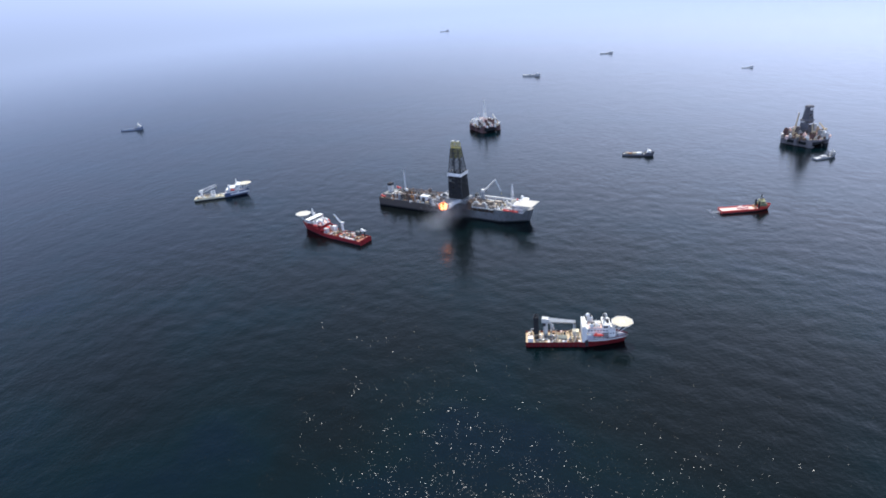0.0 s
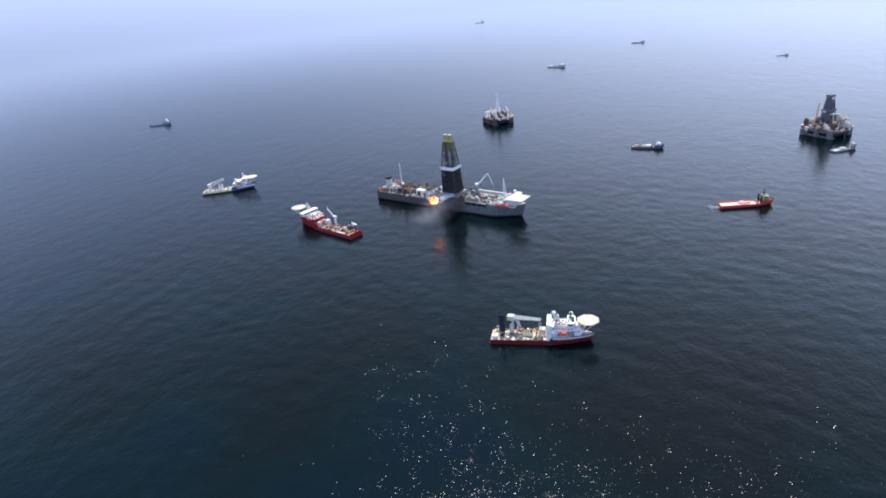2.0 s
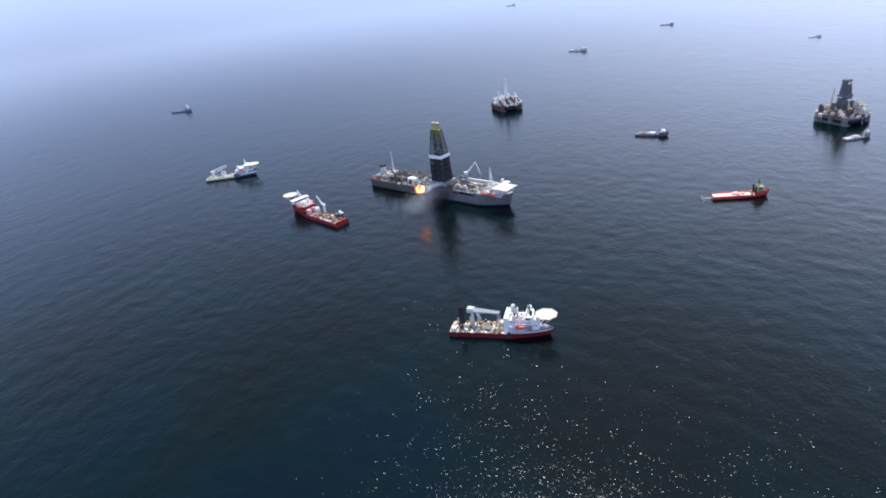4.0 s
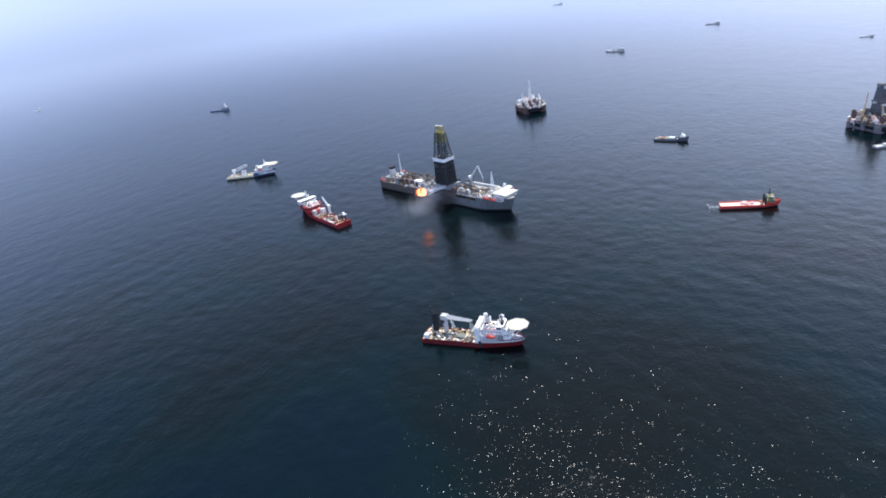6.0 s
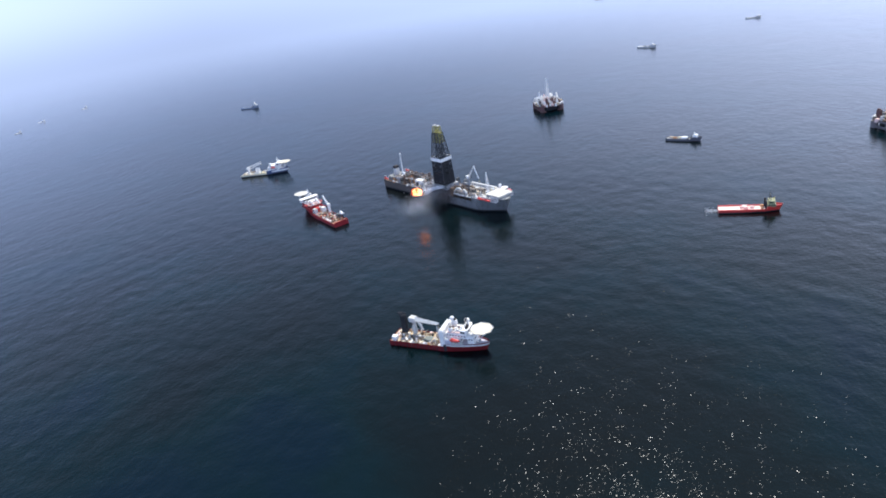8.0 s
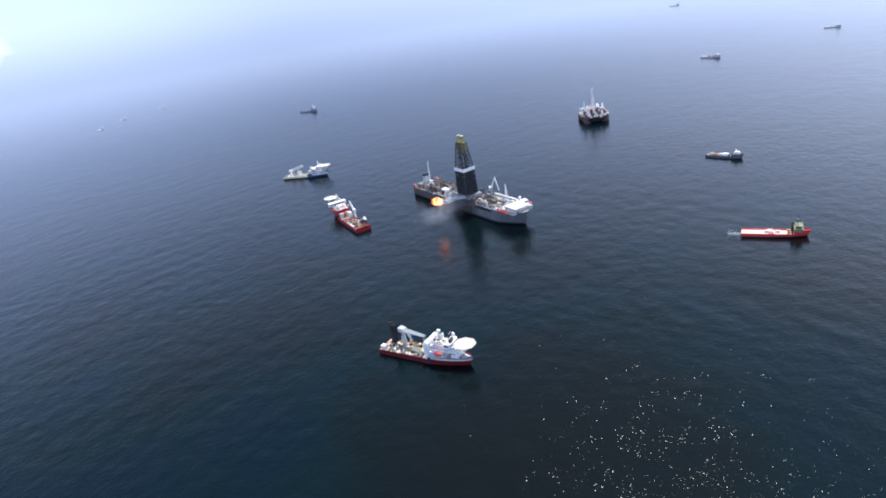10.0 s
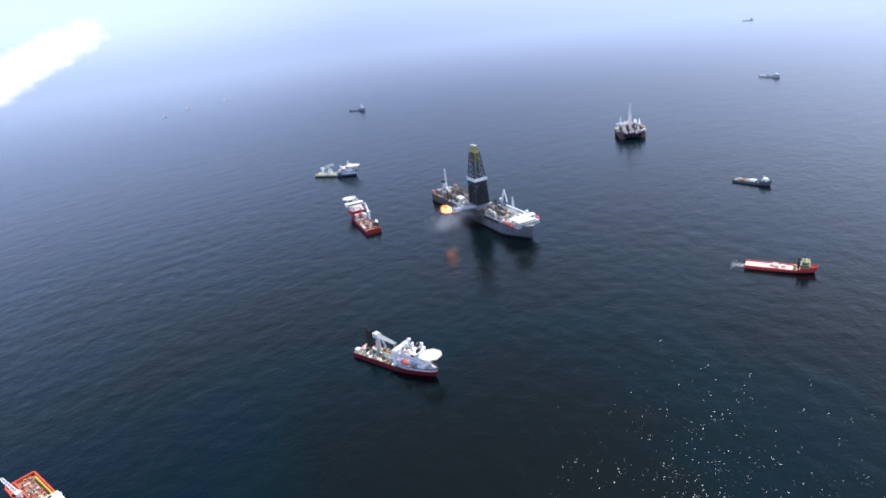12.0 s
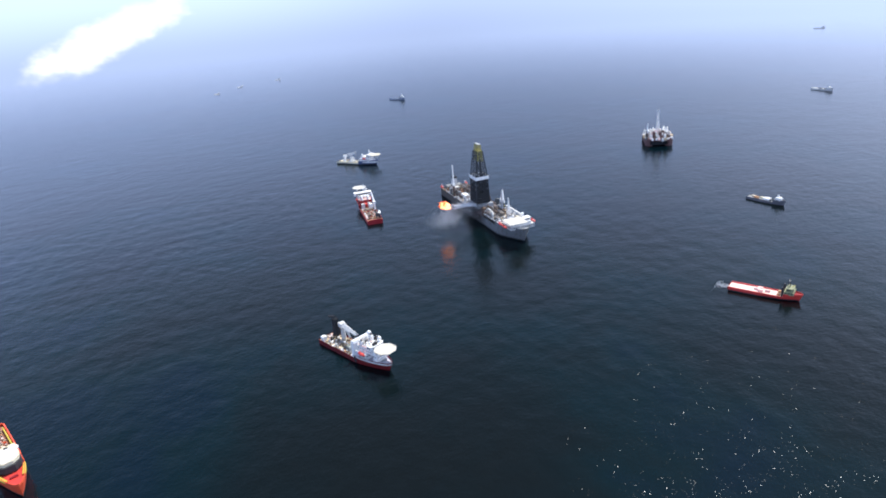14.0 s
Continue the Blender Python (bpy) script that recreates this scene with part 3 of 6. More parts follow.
# ---- parts that several vessels share ----
def hull(root, L, W, zd, zf, step, material, deck_mat, fore_mat, rake=5.0, full=0.30, draft=2.0, bul=1.2, stern=0.96, boot=1.3):
    """A lofted hull with bulwark, raised forecastle forward of step (a share of the length), and its decks."""
    ts = [0, 0.02, 0.15, 0.4, step - 0.002, step] + [step + (1 - step) * f for f in (0.2, 0.4, 0.55, 0.7, 0.82, 0.9, 0.96, 1.0)]
    bm, deck, fore = B(), B(), B()
    rows, decks, band = [], [], []
    for t in ts:
        z = zd if t < step else zf + (t - step) / (1 - step) * 1.0
        hd = W / 2 * min(1.0, ((1 - t) / full) ** 0.5 if t < 1 else 0.0) * (stern if t < 0.02 else 1)
        hw = W / 2 * min(1.0, ((1 - t) / (full * 1.25)) ** 0.8 if t < 1 else 0.0) * (stern if t < 0.02 else 1)
        hd, hw = max(hd, 0.25), max(hw, 0.2)
        xd, xw = -L / 2 + t * L, -L / 2 + t * (L - rake)
        th = min(0.35, hd * 0.5)
        prof = [(xw, hw * 0.9, -draft), (xw, hw, 0.3), (xw * 0.35 + xd * 0.65, hw * 0.4 + hd * 0.6, z * 0.6), (xd, hd, z), (xd, hd, z + bul), (xd, hd - th, z + bul), (xd, hd - th, z - 0.05)]
        g = (boot - 0.3) / (z * 0.6 - 0.3)
        band.append(((xw + (prof[2][0] - xw) * g, hw + (prof[2][1] - hw) * g + 0.07, boot), (xw, hw + 0.07, 0.25), (xw, hw * 0.97 + 0.07, -0.6)))
        rows.append([bm.verts.new(p) for p in prof] + [bm.verts.new((x, -y, zz)) for x, y, zz in reversed(prof)])
        decks.append((t, xd, hd - th, z))
    for a, b in zip(rows, rows[1:]):
        for i in range(len(a) - 1):
            if i != 6:
                bm.faces.new((a[i], b[i], b[i + 1], a[i + 1]))
    s = rows[0]
    bm.faces.new((s[0], s[1], s[2], s[3], s[10], s[11], s[12], s[13]))
    bm.faces.new((s[3], s[4], s[9], s[10]))
    bow = rows[-1]
    bm.faces.new([bow[i] for i in (0, 1, 2, 3, 10, 11, 12, 13)][::-1])
    bm.faces.new((bow[3], bow[4], bow[9], bow[10]))
    ia, ib = [i for i, d in enumerate(decks) if d[0] < step], [i for i, d in enumerate(decks) if d[0] >= step]
    fa, fb = rows[ia[-1]], rows[ib[0]]
    bm.faces.new((fa[6], fa[7], fb[7], fb[6]))
    for which, target in ((ia, deck), (ib, fore)):
        pr = None
        for i in which:
            _, x, y, z = decks[i]
            q = [target.verts.new((x, y, z)), target.verts.new((x, -y, z)), target.verts.new((x, y, z - 0.3)), target.verts.new((x, -y, z - 0.3))]
            if pr:
                target.faces.new((pr[0], pr[1], q[1], q[0]))
                target.faces.new((pr[2], q[2], q[3], pr[3]))
            pr = q
    bmesh.ops.recalc_face_normals(bm, faces=bm.faces)
    part("hull", bm, material, root)
    # a dark band just outside the plating, from below the water up to a set height
    belt = B()
    for sy in (1, -1) if boot else ():
        prev = None
        for i, line in enumerate(band):
            push = 0.12 if i == len(band) - 1 else 0.0
            row = [belt.verts.new((x + push, y * sy, zz)) for x, y, zz in line]
            if prev:
                for k in range(2):
                    belt.faces.new((prev[k], row[k], row[k + 1], prev[k + 1])[::sy])
            prev = row
    if boot:
        part("boot_topping", belt, M["soot"], root, "dark band along the waterline")
    part("main_deck", deck, deck_mat, root, "worn open working deck")
    part("forecastle_deck", fore, fore_mat, root, "raised foredeck")


def strake(root, L, W, step, z0, z1, material, full=0.30, name="upper_strake", label="painted upper bow plating"):
    """A thin plate that follows the bow's flare on both sides."""
    bm = B()
    prev = None
    for f in (0, 0.2, 0.4, 0.55, 0.7, 0.82, 0.9, 0.96, 1.0):
        t = step + (1 - step) * f
        h = max(0.25, W / 2 * min(1.0, ((1 - t) / full) ** 0.5)) + 0.1
        x = -L / 2 + t * L + (0.15 if f == 1.0 else 0)
        row = [bm.verts.new((x - (z1 + 0.4 - zz) * 0.35 * f, sy * (h - (z1 + 0.4 - zz) * 0.12), zz)) for sy in (1, -1) for zz in (z0, z1)]
        if prev:
            bm.faces.new((prev[0], row[0], row[1], prev[1]))
            bm.faces.new((prev[3], row[3], row[2], prev[2]))
        prev = row
    part(name, bm, material, root, label)


def panes(parent, x0, x1, y0, y1, z0, z1, count, face, w=0.7):
    """Single panes along one wall; face is the wall's outward axis."""
    for i in range(count):
        f = (i + 0.5) / count
        h = w / count / 2
        bm = B()
        if face in ("+x", "-x"):
            x = x1 if face == "+x" else x0
            yc, hy = y0 + (y1 - y0) * f, (y1 - y0) * h
            box(bm, x - 0.06, x + 0.06, yc - hy, yc + hy, z0, z1)
        else:
            y = y1 if face == "+y" else y0
            xc, hx = x0 + (x1 - x0) * f, (x1 - x0) * h
            box(bm, xc - hx, xc + hx, y - 0.06, y + 0.06, z0, z1)
        part("window_pane", bm, M["glass"], parent)


def house(root, x0, x1, y0, y1, z0, z1, material, name="deckhouse", win=True, label="", sides=("+x", "-y", "+y")):
    bm = box(B(), x0, x1, y0, y1, z0, z1, 0.18)
    p = part(name, bm, material, root, label)
    if win:
        for s in sides:
            n = max(2, int((abs(y1 - y0) if "x" in s else abs(x1 - x0)) / 2.6))
            zc = z0 + (z1 - z0) * 0.58
            panes(p, x0 + 0.5, x1 if s == "+x" else x1 - 0.5, y0 + (0.5 if "x" in s else 0), y1 - (0.5 if "x" in s else 0), zc - 0.5, zc + 0.6, n, s, 0.5)
    # roof rail
    r = B()
    for a, b in (((x0, y0), (x1, y0)), ((x1, y0), (x1, y1)), ((x1, y1), (x0, y1)), ((x0, y1), (x0, y0))):
        rod(r, (*a, z1 + 1.0), (*b, z1 + 1.0), 0.05, n=4)
        for f in (0.0, 0.25, 0.5, 0.75):
            q = (a[0] + (b[0] - a[0]) * f, a[1] + (b[1] - a[1]) * f)
            rod(r, (*q, z1 - 0.05), (*q, z1 + 1.0), 0.04, n=4)
    part("railing", r, material, root)
    return p


def bridge(root, x0, x1, y0, y1, z0, z1, material):
    """Wheelhouse with outward-raked panes all round the front."""
    bm = B()
    prism(bm, [(x0, y0), (x1 - 1.6, y0), (x1, y0 + 2.0), (x1, y1 - 2.0), (x1 - 1.6, y1), (x0, y1)], z0, z1)
    p = part("wheelhouse", bm, material, root, "white wheelhouse with dark windows")
    n = max(4, int((y1 - y0) / 2.2))
    panes(p, x0, x1, y0 + 2, y1 - 2, z0 + 1.2, z1 - 0.7, n, "+x", 0.8)
    for f in ("-y", "+y"):
        panes(p, x0 + 0.6, x1 - 2.0, y0, y1, z0 + 1.2, z1 - 0.7, max(2, int((x1 - x0) / 2.4)), f, 0.8)
    roof = prism(B(), [(x0 - 0.3, y0 - 0.3), (x1 - 1.4, y0 - 0.3), (x1 + 0.3, y0 + 1.9), (x1 + 0.3, y1 - 1.9), (x1 - 1.4, y1 + 0.3), (x0 - 0.3, y1 + 0.3)], z1, z1 + 0.3)
    part("roof", roof, material, root)
    return p


def helideck(root, cx, cy, z, r, square=False, top="creamdeck", strut_to=None):
    n, off = (4, 45) if square else (8, 22.5)
    rr = r * 1.41 if square else r
    ring = [(cx + rr * math.cos(radians(off + 360 / n * i)), cy + rr * math.sin(radians(off + 360 / n * i))) for i in range(n)]
    h = part("helideck", prism(B(), ring, z - 0.5, z), M[top], root, "pale helicopter landing deck")
    net = B()
    for a, b in zip(ring, ring[1:] + ring[:1]):
        oa = (cx + (a[0] - cx) * 1.07, cy + (a[1] - cy) * 1.07)
        ob_ = (cx + (b[0] - cx) * 1.07, cy + (b[1] - cy) * 1.07)
        f = [net.verts.new((*a, z - 0.25)), net.verts.new((*b, z - 0.25)), net.verts.new((*ob_, z + 0.05)), net.verts.new((*oa, z + 0.05))]
        net.faces.new(f)
        rod(net, (*oa, z + 0.05), (*ob_, z + 0.05), 0.12, n=4)
    part("safety_net", net, M["pale"], h)
    circle = B()
    k = 28
    for i in range(k):
        a, b = 2 * math.pi * i / k, 2 * math.pi * (i + 1) / k
        q = [circle.verts.new((cx + s * math.cos(t), cy + s * math.sin(t), z + 0.02)) for s, t in ((r * 0.5, a), (r * 0.58, a), (r * 0.58, b), (r * 0.5, b))]
        circle.faces.new(q)
    part("landing_circle", circle, M["pale"] if square else M["cream"], h)
    mark = B()
    w = r * 0.22
    box(mark, cx - w, cx - w + 0.6, cy - w * 1.2, cy + w * 1.2, z, z + 0.03)
    box(mark, cx + w - 0.6, cx + w, cy - w * 1.2, cy + w * 1.2, z, z + 0.03)
    box(mark, cx - w + 0.6, cx + w - 0.6, cy - 0.3, cy + 0.3, z, z + 0.03)
    part("landing_mark", mark, M["pale" if square else "white"], h)
    if strut_to:
        sx, sy, sz = strut_to
        for dy in (-0.5, 0.5):
            for dx in (-0.6, 0.1, 0.7):
                part("strut", rod(B(), (sx + dx * 3, sy + dy * r * 0.8, sz), (cx + dx * r, cy + dy * r, z - 0.4), 0.3, n=6), M["white"], h)


def lifeboat(root, x, y, z, l=9.0, side=-1):
    bm = B()
    ball(bm, (0, 0, 0), 1.0)
    for v in bm.verts:
        v.co = Vector((x + v.co.x * l / 2, y + v.co.y * 1.6, z + v.co.z * (1.5 if v.co.z > 0 else 1.2)))
    p = part("lifeboat", bm, M["lifeboat"], root, "enclosed orange lifeboat", True)
    part("canopy", box(B(), x - l * 0.3, x - l * 0.12, y - 0.7, y + 0.7, z + 1.2, z + 2.1, 0.15), M["lifeboat"], p)
    for dx in (-l * 0.32, l * 0.32):
        d = B()
        rod(d, (x + dx, y - side * 2.2, z - 2), (x + dx, y - side * 2.2, z + 2.6), 0.22, n=6)
        rod(d, (x + dx, y - side * 2.2, z + 2.6), (x + dx, y, z + 2.9), 0.2, n=6)
        rod(d, (x + dx, y, z + 2.9), (x + dx, y, z + 1.2), 0.06, n=4)
        part("davit", d, M["white"], root)


def arch(root, x, y, z, half, rise, r, name, label, turn=0.0, mat="white"):
    """A thick bent tube standing on both its ends."""
    bm, rings = B(), []
    c0, s0 = math.cos(radians(turn)), math.sin(radians(turn))
    for k in range(13):
        a = math.pi * k / 12
        u, v = math.cos(a), math.sin(a)
        ring = []
        for j in range(10):
            q = 2 * math.pi * j / 10
            d, w = r * math.cos(q), r * math.sin(q)
            du = (half + d) * u
            ring.append(bm.verts.new((x + du * c0 - w * s0, y + du * s0 + w * c0, z + (rise + d) * v)))
        rings.append(ring)
    for ra, rb in zip(rings, rings[1:]):
        for q in range(10):
            bm.faces.new((ra[q], ra[(q + 1) % 10], rb[(q + 1) % 10], rb[q]))
    bm.faces.new(rings[0])
    bm.faces.new(rings[-1][::-1])
    bmesh.ops.recalc_face_normals(bm, faces=bm.faces)
    return part(name, bm, M[mat], root, label, True)


def mast(root, x, y, z0, z1, material, spread=3.0, lattice=True):
    bm = B()
    if lattice:
        truss(bm, (x, y, z0), (x, y, z1), spread, 0.8, max(3, int((z1 - z0) / 3)), 0.16)
    else:
        rod(bm, (x, y, z0), (x, y, z1), 0.5, 0.2)
    m = part("mast", bm, material, root)
    part("yard", rod(B(), (x, y - 2.6, z0 + (z1 - z0) * 0.6), (x, y + 2.6, z0 + (z1 - z0) * 0.6), 0.16, n=6), material, m)
    part("radar_bar", box(B(), x - 0.2, x + 0.2, y - 1.8, y + 1.8, z0 + (z1 - z0) * 0.75, z0 + (z1 - z0) * 0.75 + 0.35, 0.05), M["white"], m)
    return m


def dome(root, x, y, z, r):
    d = part("radome", ball(B(), (x, y, z), r), M["white"], root, "white satellite dome", True)
    part("pedestal", rod(B(), (x, y, z - r * 2), (x, y, z - r * 0.8), r * 0.4), M["white"], d)


def pedestal_crane(root, x, y, z0, zp, tip, knuckle=None, material="white", ped="pale", r=1.5, w=2.2, lattice=False):
    """Pedestal, slewing house with cab, boom and, where it has one, a folded jib with hook."""
    c = part("crane", rod(B(), (x, y, z0), (x, y, zp), r, r * 0.9, 14), M[ped], root, "deck crane")
    d = (Vector(knuckle or tip) - Vector((x, y, zp)))
    ang = math.atan2(d.y, d.x)
    bm = box(B(), -r * 1.5, r * 1.4, -r * 1.2, r * 1.2, 0, r * 1.9, 0.2)
    bmesh.ops.transform(bm, matrix=Matrix.Translation((x, y, zp)) @ Matrix.Rotation(ang, 4, 'Z'), verts=bm.verts)
    hs = part("slewing_house", bm, M[material], c)
    cb = box(B(), r * 0.4, r * 1.8, r * 1.2, r * 2.1, 0.1, r * 1.3, 0.1)
    bmesh.ops.transform(cb, matrix=Matrix.Translation((x, y, zp)) @ Matrix.Rotation(ang, 4, 'Z'), verts=cb.verts)
    part("cab", cb, M["glass"], c)
    foot = Vector((x, y, zp + r)) + Vector((math.cos(ang), math.sin(ang), 0)) * r
    end = Vector(knuckle or tip)

    def spar(a, b, wa, wb, name):
        if lattice:
            s = truss(B(), a, b, wa, wb, max(4, int((Vector(b) - Vector(a)).length / 3)), 0.18, Vector((-math.sin(ang), math.cos(ang), 0)))
        else:
            s = B()
            rod(s, a, b, wa * 0.7, wb * 0.7, 4)
        return part(name, s, M[material], c)

    spar(foot, end, w, w * 0.6, "boom")
    if knuckle:
        spar(end, Vector(tip), w * 0.6, w * 0.4, "jib")
    ram = B()
    rod(ram, Vector((x, y, zp + 0.3)) + Vector((math.cos(ang), math.sin(ang), 0)) * r * 1.3, foot.lerp(end, 0.4), 0.25, n=6)
    part("ram", ram, M["steel"], c)
    t = Vector(tip)
    hk = B()
    rod(hk, t, t - Vector((0, 0, 3.0)), 0.08, n=4)
    box(hk, t.x - 0.4, t.x + 0.4, t.y - 0.4, t.y + 0.4, t.z - 4.0, t.z - 3.0, 0.1)
    part("hook_block", hk, M["yellow"], c)
    return c


# loose things on the decks: each is a thing of its own
def container(m, l=6.0, w=2.4, h=2.6, mat="cargo", label="steel cargo container standing on a ship's deck"):
    t = thing("cargo_container", label, "container", m, "deck cargo")
    # corrugated side walls
    wave = []
    for i in range(max(2, int(l / 0.6))):
        x = -l / 2 + 0.3 + i * (l - 0.6) / max(2, int(l / 0.6))
        wave += [(x, 0.0), (x + 0.05, 0.07), (x + 0.25, 0.07), (x + 0.3, 0.0)]
    rim = [(-l / 2, -w / 2)] + [(x, -w / 2 - d) for x, d in wave] + [(l / 2, -w / 2), (l / 2, w / 2)] + [(x, w / 2 + d) for x, d in reversed(wave)] + [(-l / 2, w / 2)]
    bm = prism(B(), rim, 0, h)
    part("body", bm, M[mat], t)
    for s in (-1, 1):
        part("door", box(B(), l / 2, l / 2 + 0.08, s * w / 4 - w / 4 + 0.1, s * w / 4 + w / 4 - 0.1, 0.15, h - 0.15), M[mat], t)
    return t


def tank(m, l=6.0, r=1.3, mat="tank"):
    t = thing("storage_tank", "cylindrical steel tank lying on saddles on a ship's deck", "tank", m, "deck tanks")
    bm = rod(B(), (-l / 2, 0, r + 0.3), (l / 2, 0, r + 0.3), r, n=16)
    ball(bm, (-l / 2, 0, r + 0.3), r * 0.98)
    ball(bm, (l / 2, 0, r + 0.3), r * 0.98)
    part("shell", bm, M[mat], t, smooth=True)
    for x in (-l * 0.3, l * 0.3):
        part("saddle", box(B(), x - 0.2, x + 0.2, -r, r, 0, r * 0.6), M["steel"], t)
    part("manhole", rod(B(), (0, 0, 2 * r + 0.1), (0, 0, 2 * r + 0.7), 0.4, n=10), M["steel"], t)
    return t


def reel(m, r=2.2, w=2.6, mat="white"):
    t = thing("cable_reel", "large hose reel standing on a ship's deck", "reel", m, "deck reels")
    part("drum", rod(B(), (0, -w / 2, r + 0.3), (0, w / 2, r + 0.3), r * 0.7, n=16), M["dark"], t)
    for s in (-1, 1):
        part("flange", rod(B(), (0, s * w / 2 - 0.1, r + 0.3), (0, s * w / 2 + 0.1, r + 0.3), r, n=20), M[mat], t)
        part("stand", box(B(), -r * 0.7, r * 0.7, s * (w / 2 + 0.35) - 0.2, s * (w / 2 + 0.35) + 0.2, 0, r * 0.8), M["steel"], t)
    return t


def skid(m, l=5.0, w=3.0, h=2.4, mat="cargo"):
    t = thing("equipment_skid", "machinery skid with frame and engine on a ship's deck", "machinery", m, "deck machinery")
    fr = B()
    for x in (-l / 2, l / 2):
        for y in (-w / 2, w / 2):
            rod(fr, (x, y, 0), (x, y, h), 0.14, n=4)
    for z in (0.15, h):
        for a, b in (((-l / 2, -w / 2), (l / 2, -w / 2)), ((l / 2, -w / 2), (l / 2, w / 2)), ((l / 2, w / 2), (-l / 2, w / 2)), ((-l / 2, w / 2), (-l / 2, -w / 2))):
            rod(fr, (*a, z), (*b, z), 0.14, n=4)
    part("frame", fr, M["sand"], t)
    part("engine", box(B(), -l * 0.38, l * 0.2, -w * 0.3, w * 0.3, 0.05, h * 0.75, 0.15), M[mat], t)
    part("exhaust", rod(B(), (l * 0.3, 0, 0.05), (l * 0.3, 0, h * 1.3), 0.35, n=10), M["steel"], t)
    return t


def pipe_rack(m, l=12.0, rows=6, layers=3, r=0.32, mat="pipe"):
    t = thing("pipe_rack", "stacked drill pipes lying in a rack on deck", "pipe rack", m, "pipe racks")
    for k in range(layers):
        for i in range(rows):
            y = (i - (rows - 1) / 2) * r * 2.1
            part("pipe", rod(B(), (-l / 2, y, r + 0.25 + k * r * 1.95), (l / 2, y, r + 0.25 + k * r * 1.95), r, n=8), M[mat], t)
    for x in (-l * 0.4, 0, l * 0.4):
        for s in (-1, 1):
            part("stanchion", rod(B(), (x, s * (rows * r * 1.05 + 0.2), 0), (x, s * (rows * r * 1.05 + 0.2), layers * r * 2 + 0.8), 0.12, n=4), M["steel"], t)
        part("sleeper", box(B(), x - 0.15, x + 0.15, -rows * r * 1.05 - 0.2, rows * r * 1.05 + 0.2, 0, 0.24), M["steel"], t)
    return t


rnd = random.Random(11)


def strew(root, z, x0, x1, y0, y1, count, mats=("cargo",), big=1.0, avoid=()):
    """Loose deck cargo on a grid with gaps, at the ship's heading."""
    m0 = root.matrix_world
    nx = max(1, int(math.sqrt(count * (x1 - x0) / (y1 - y0))))
    ny = max(1, round(count / nx))
    for i in range(nx):
        for j in range(ny):
            x = x0 + (i + 0.5) * (x1 - x0) / nx + rnd.uniform(-0.5, 0.5)
            y = y0 + (j + 0.5) * (y1 - y0) / ny + rnd.uniform(-0.4, 0.4)
            if any(ax0 < x < ax1 and ay0 < y < ay1 for ax0, ax1, ay0, ay1 in avoid) or rnd.random() < 0.12:
                continue
            fit_l = min(6.0 * big, (x1 - x0) / nx * 0.8)
            fit_w = min(2.6 * big, (y1 - y0) / ny * 0.8)
            mm = m0 @ pose(x, y, z, 0, 0, rnd.choice((0, 0, 180, rnd.uniform(-6, 6))))
            k = rnd.random()
            mat = rnd.choice(mats)
            if k < 0.45:
                container(mm, fit_l * rnd.uniform(0.6, 1), fit_w, rnd.uniform(1.6, 2.7) * big, mat)
            elif k < 0.62:
                tank(mm, fit_l * 0.7, fit_w * 0.42)
            elif k < 0.74:
                reel(mm, fit_w * 0.45, fit_w * 0.5, rnd.choice(("white", "sand", "pale")))
            else:
                skid(mm, fit_l * 0.8, fit_w, rnd.uniform(1.5, 3) * big, mat)


def ship(name, label, category, x, y, heading, group="", z=0.0):
    bpy.context.view_layer.update()
    r = thing(name, label, category, pose(x, y, z, 0, 0, heading), group)
    r.matrix_world = pose(x, y, z, 0, 0, heading)
    bpy.context.view_layer.update()
    return r


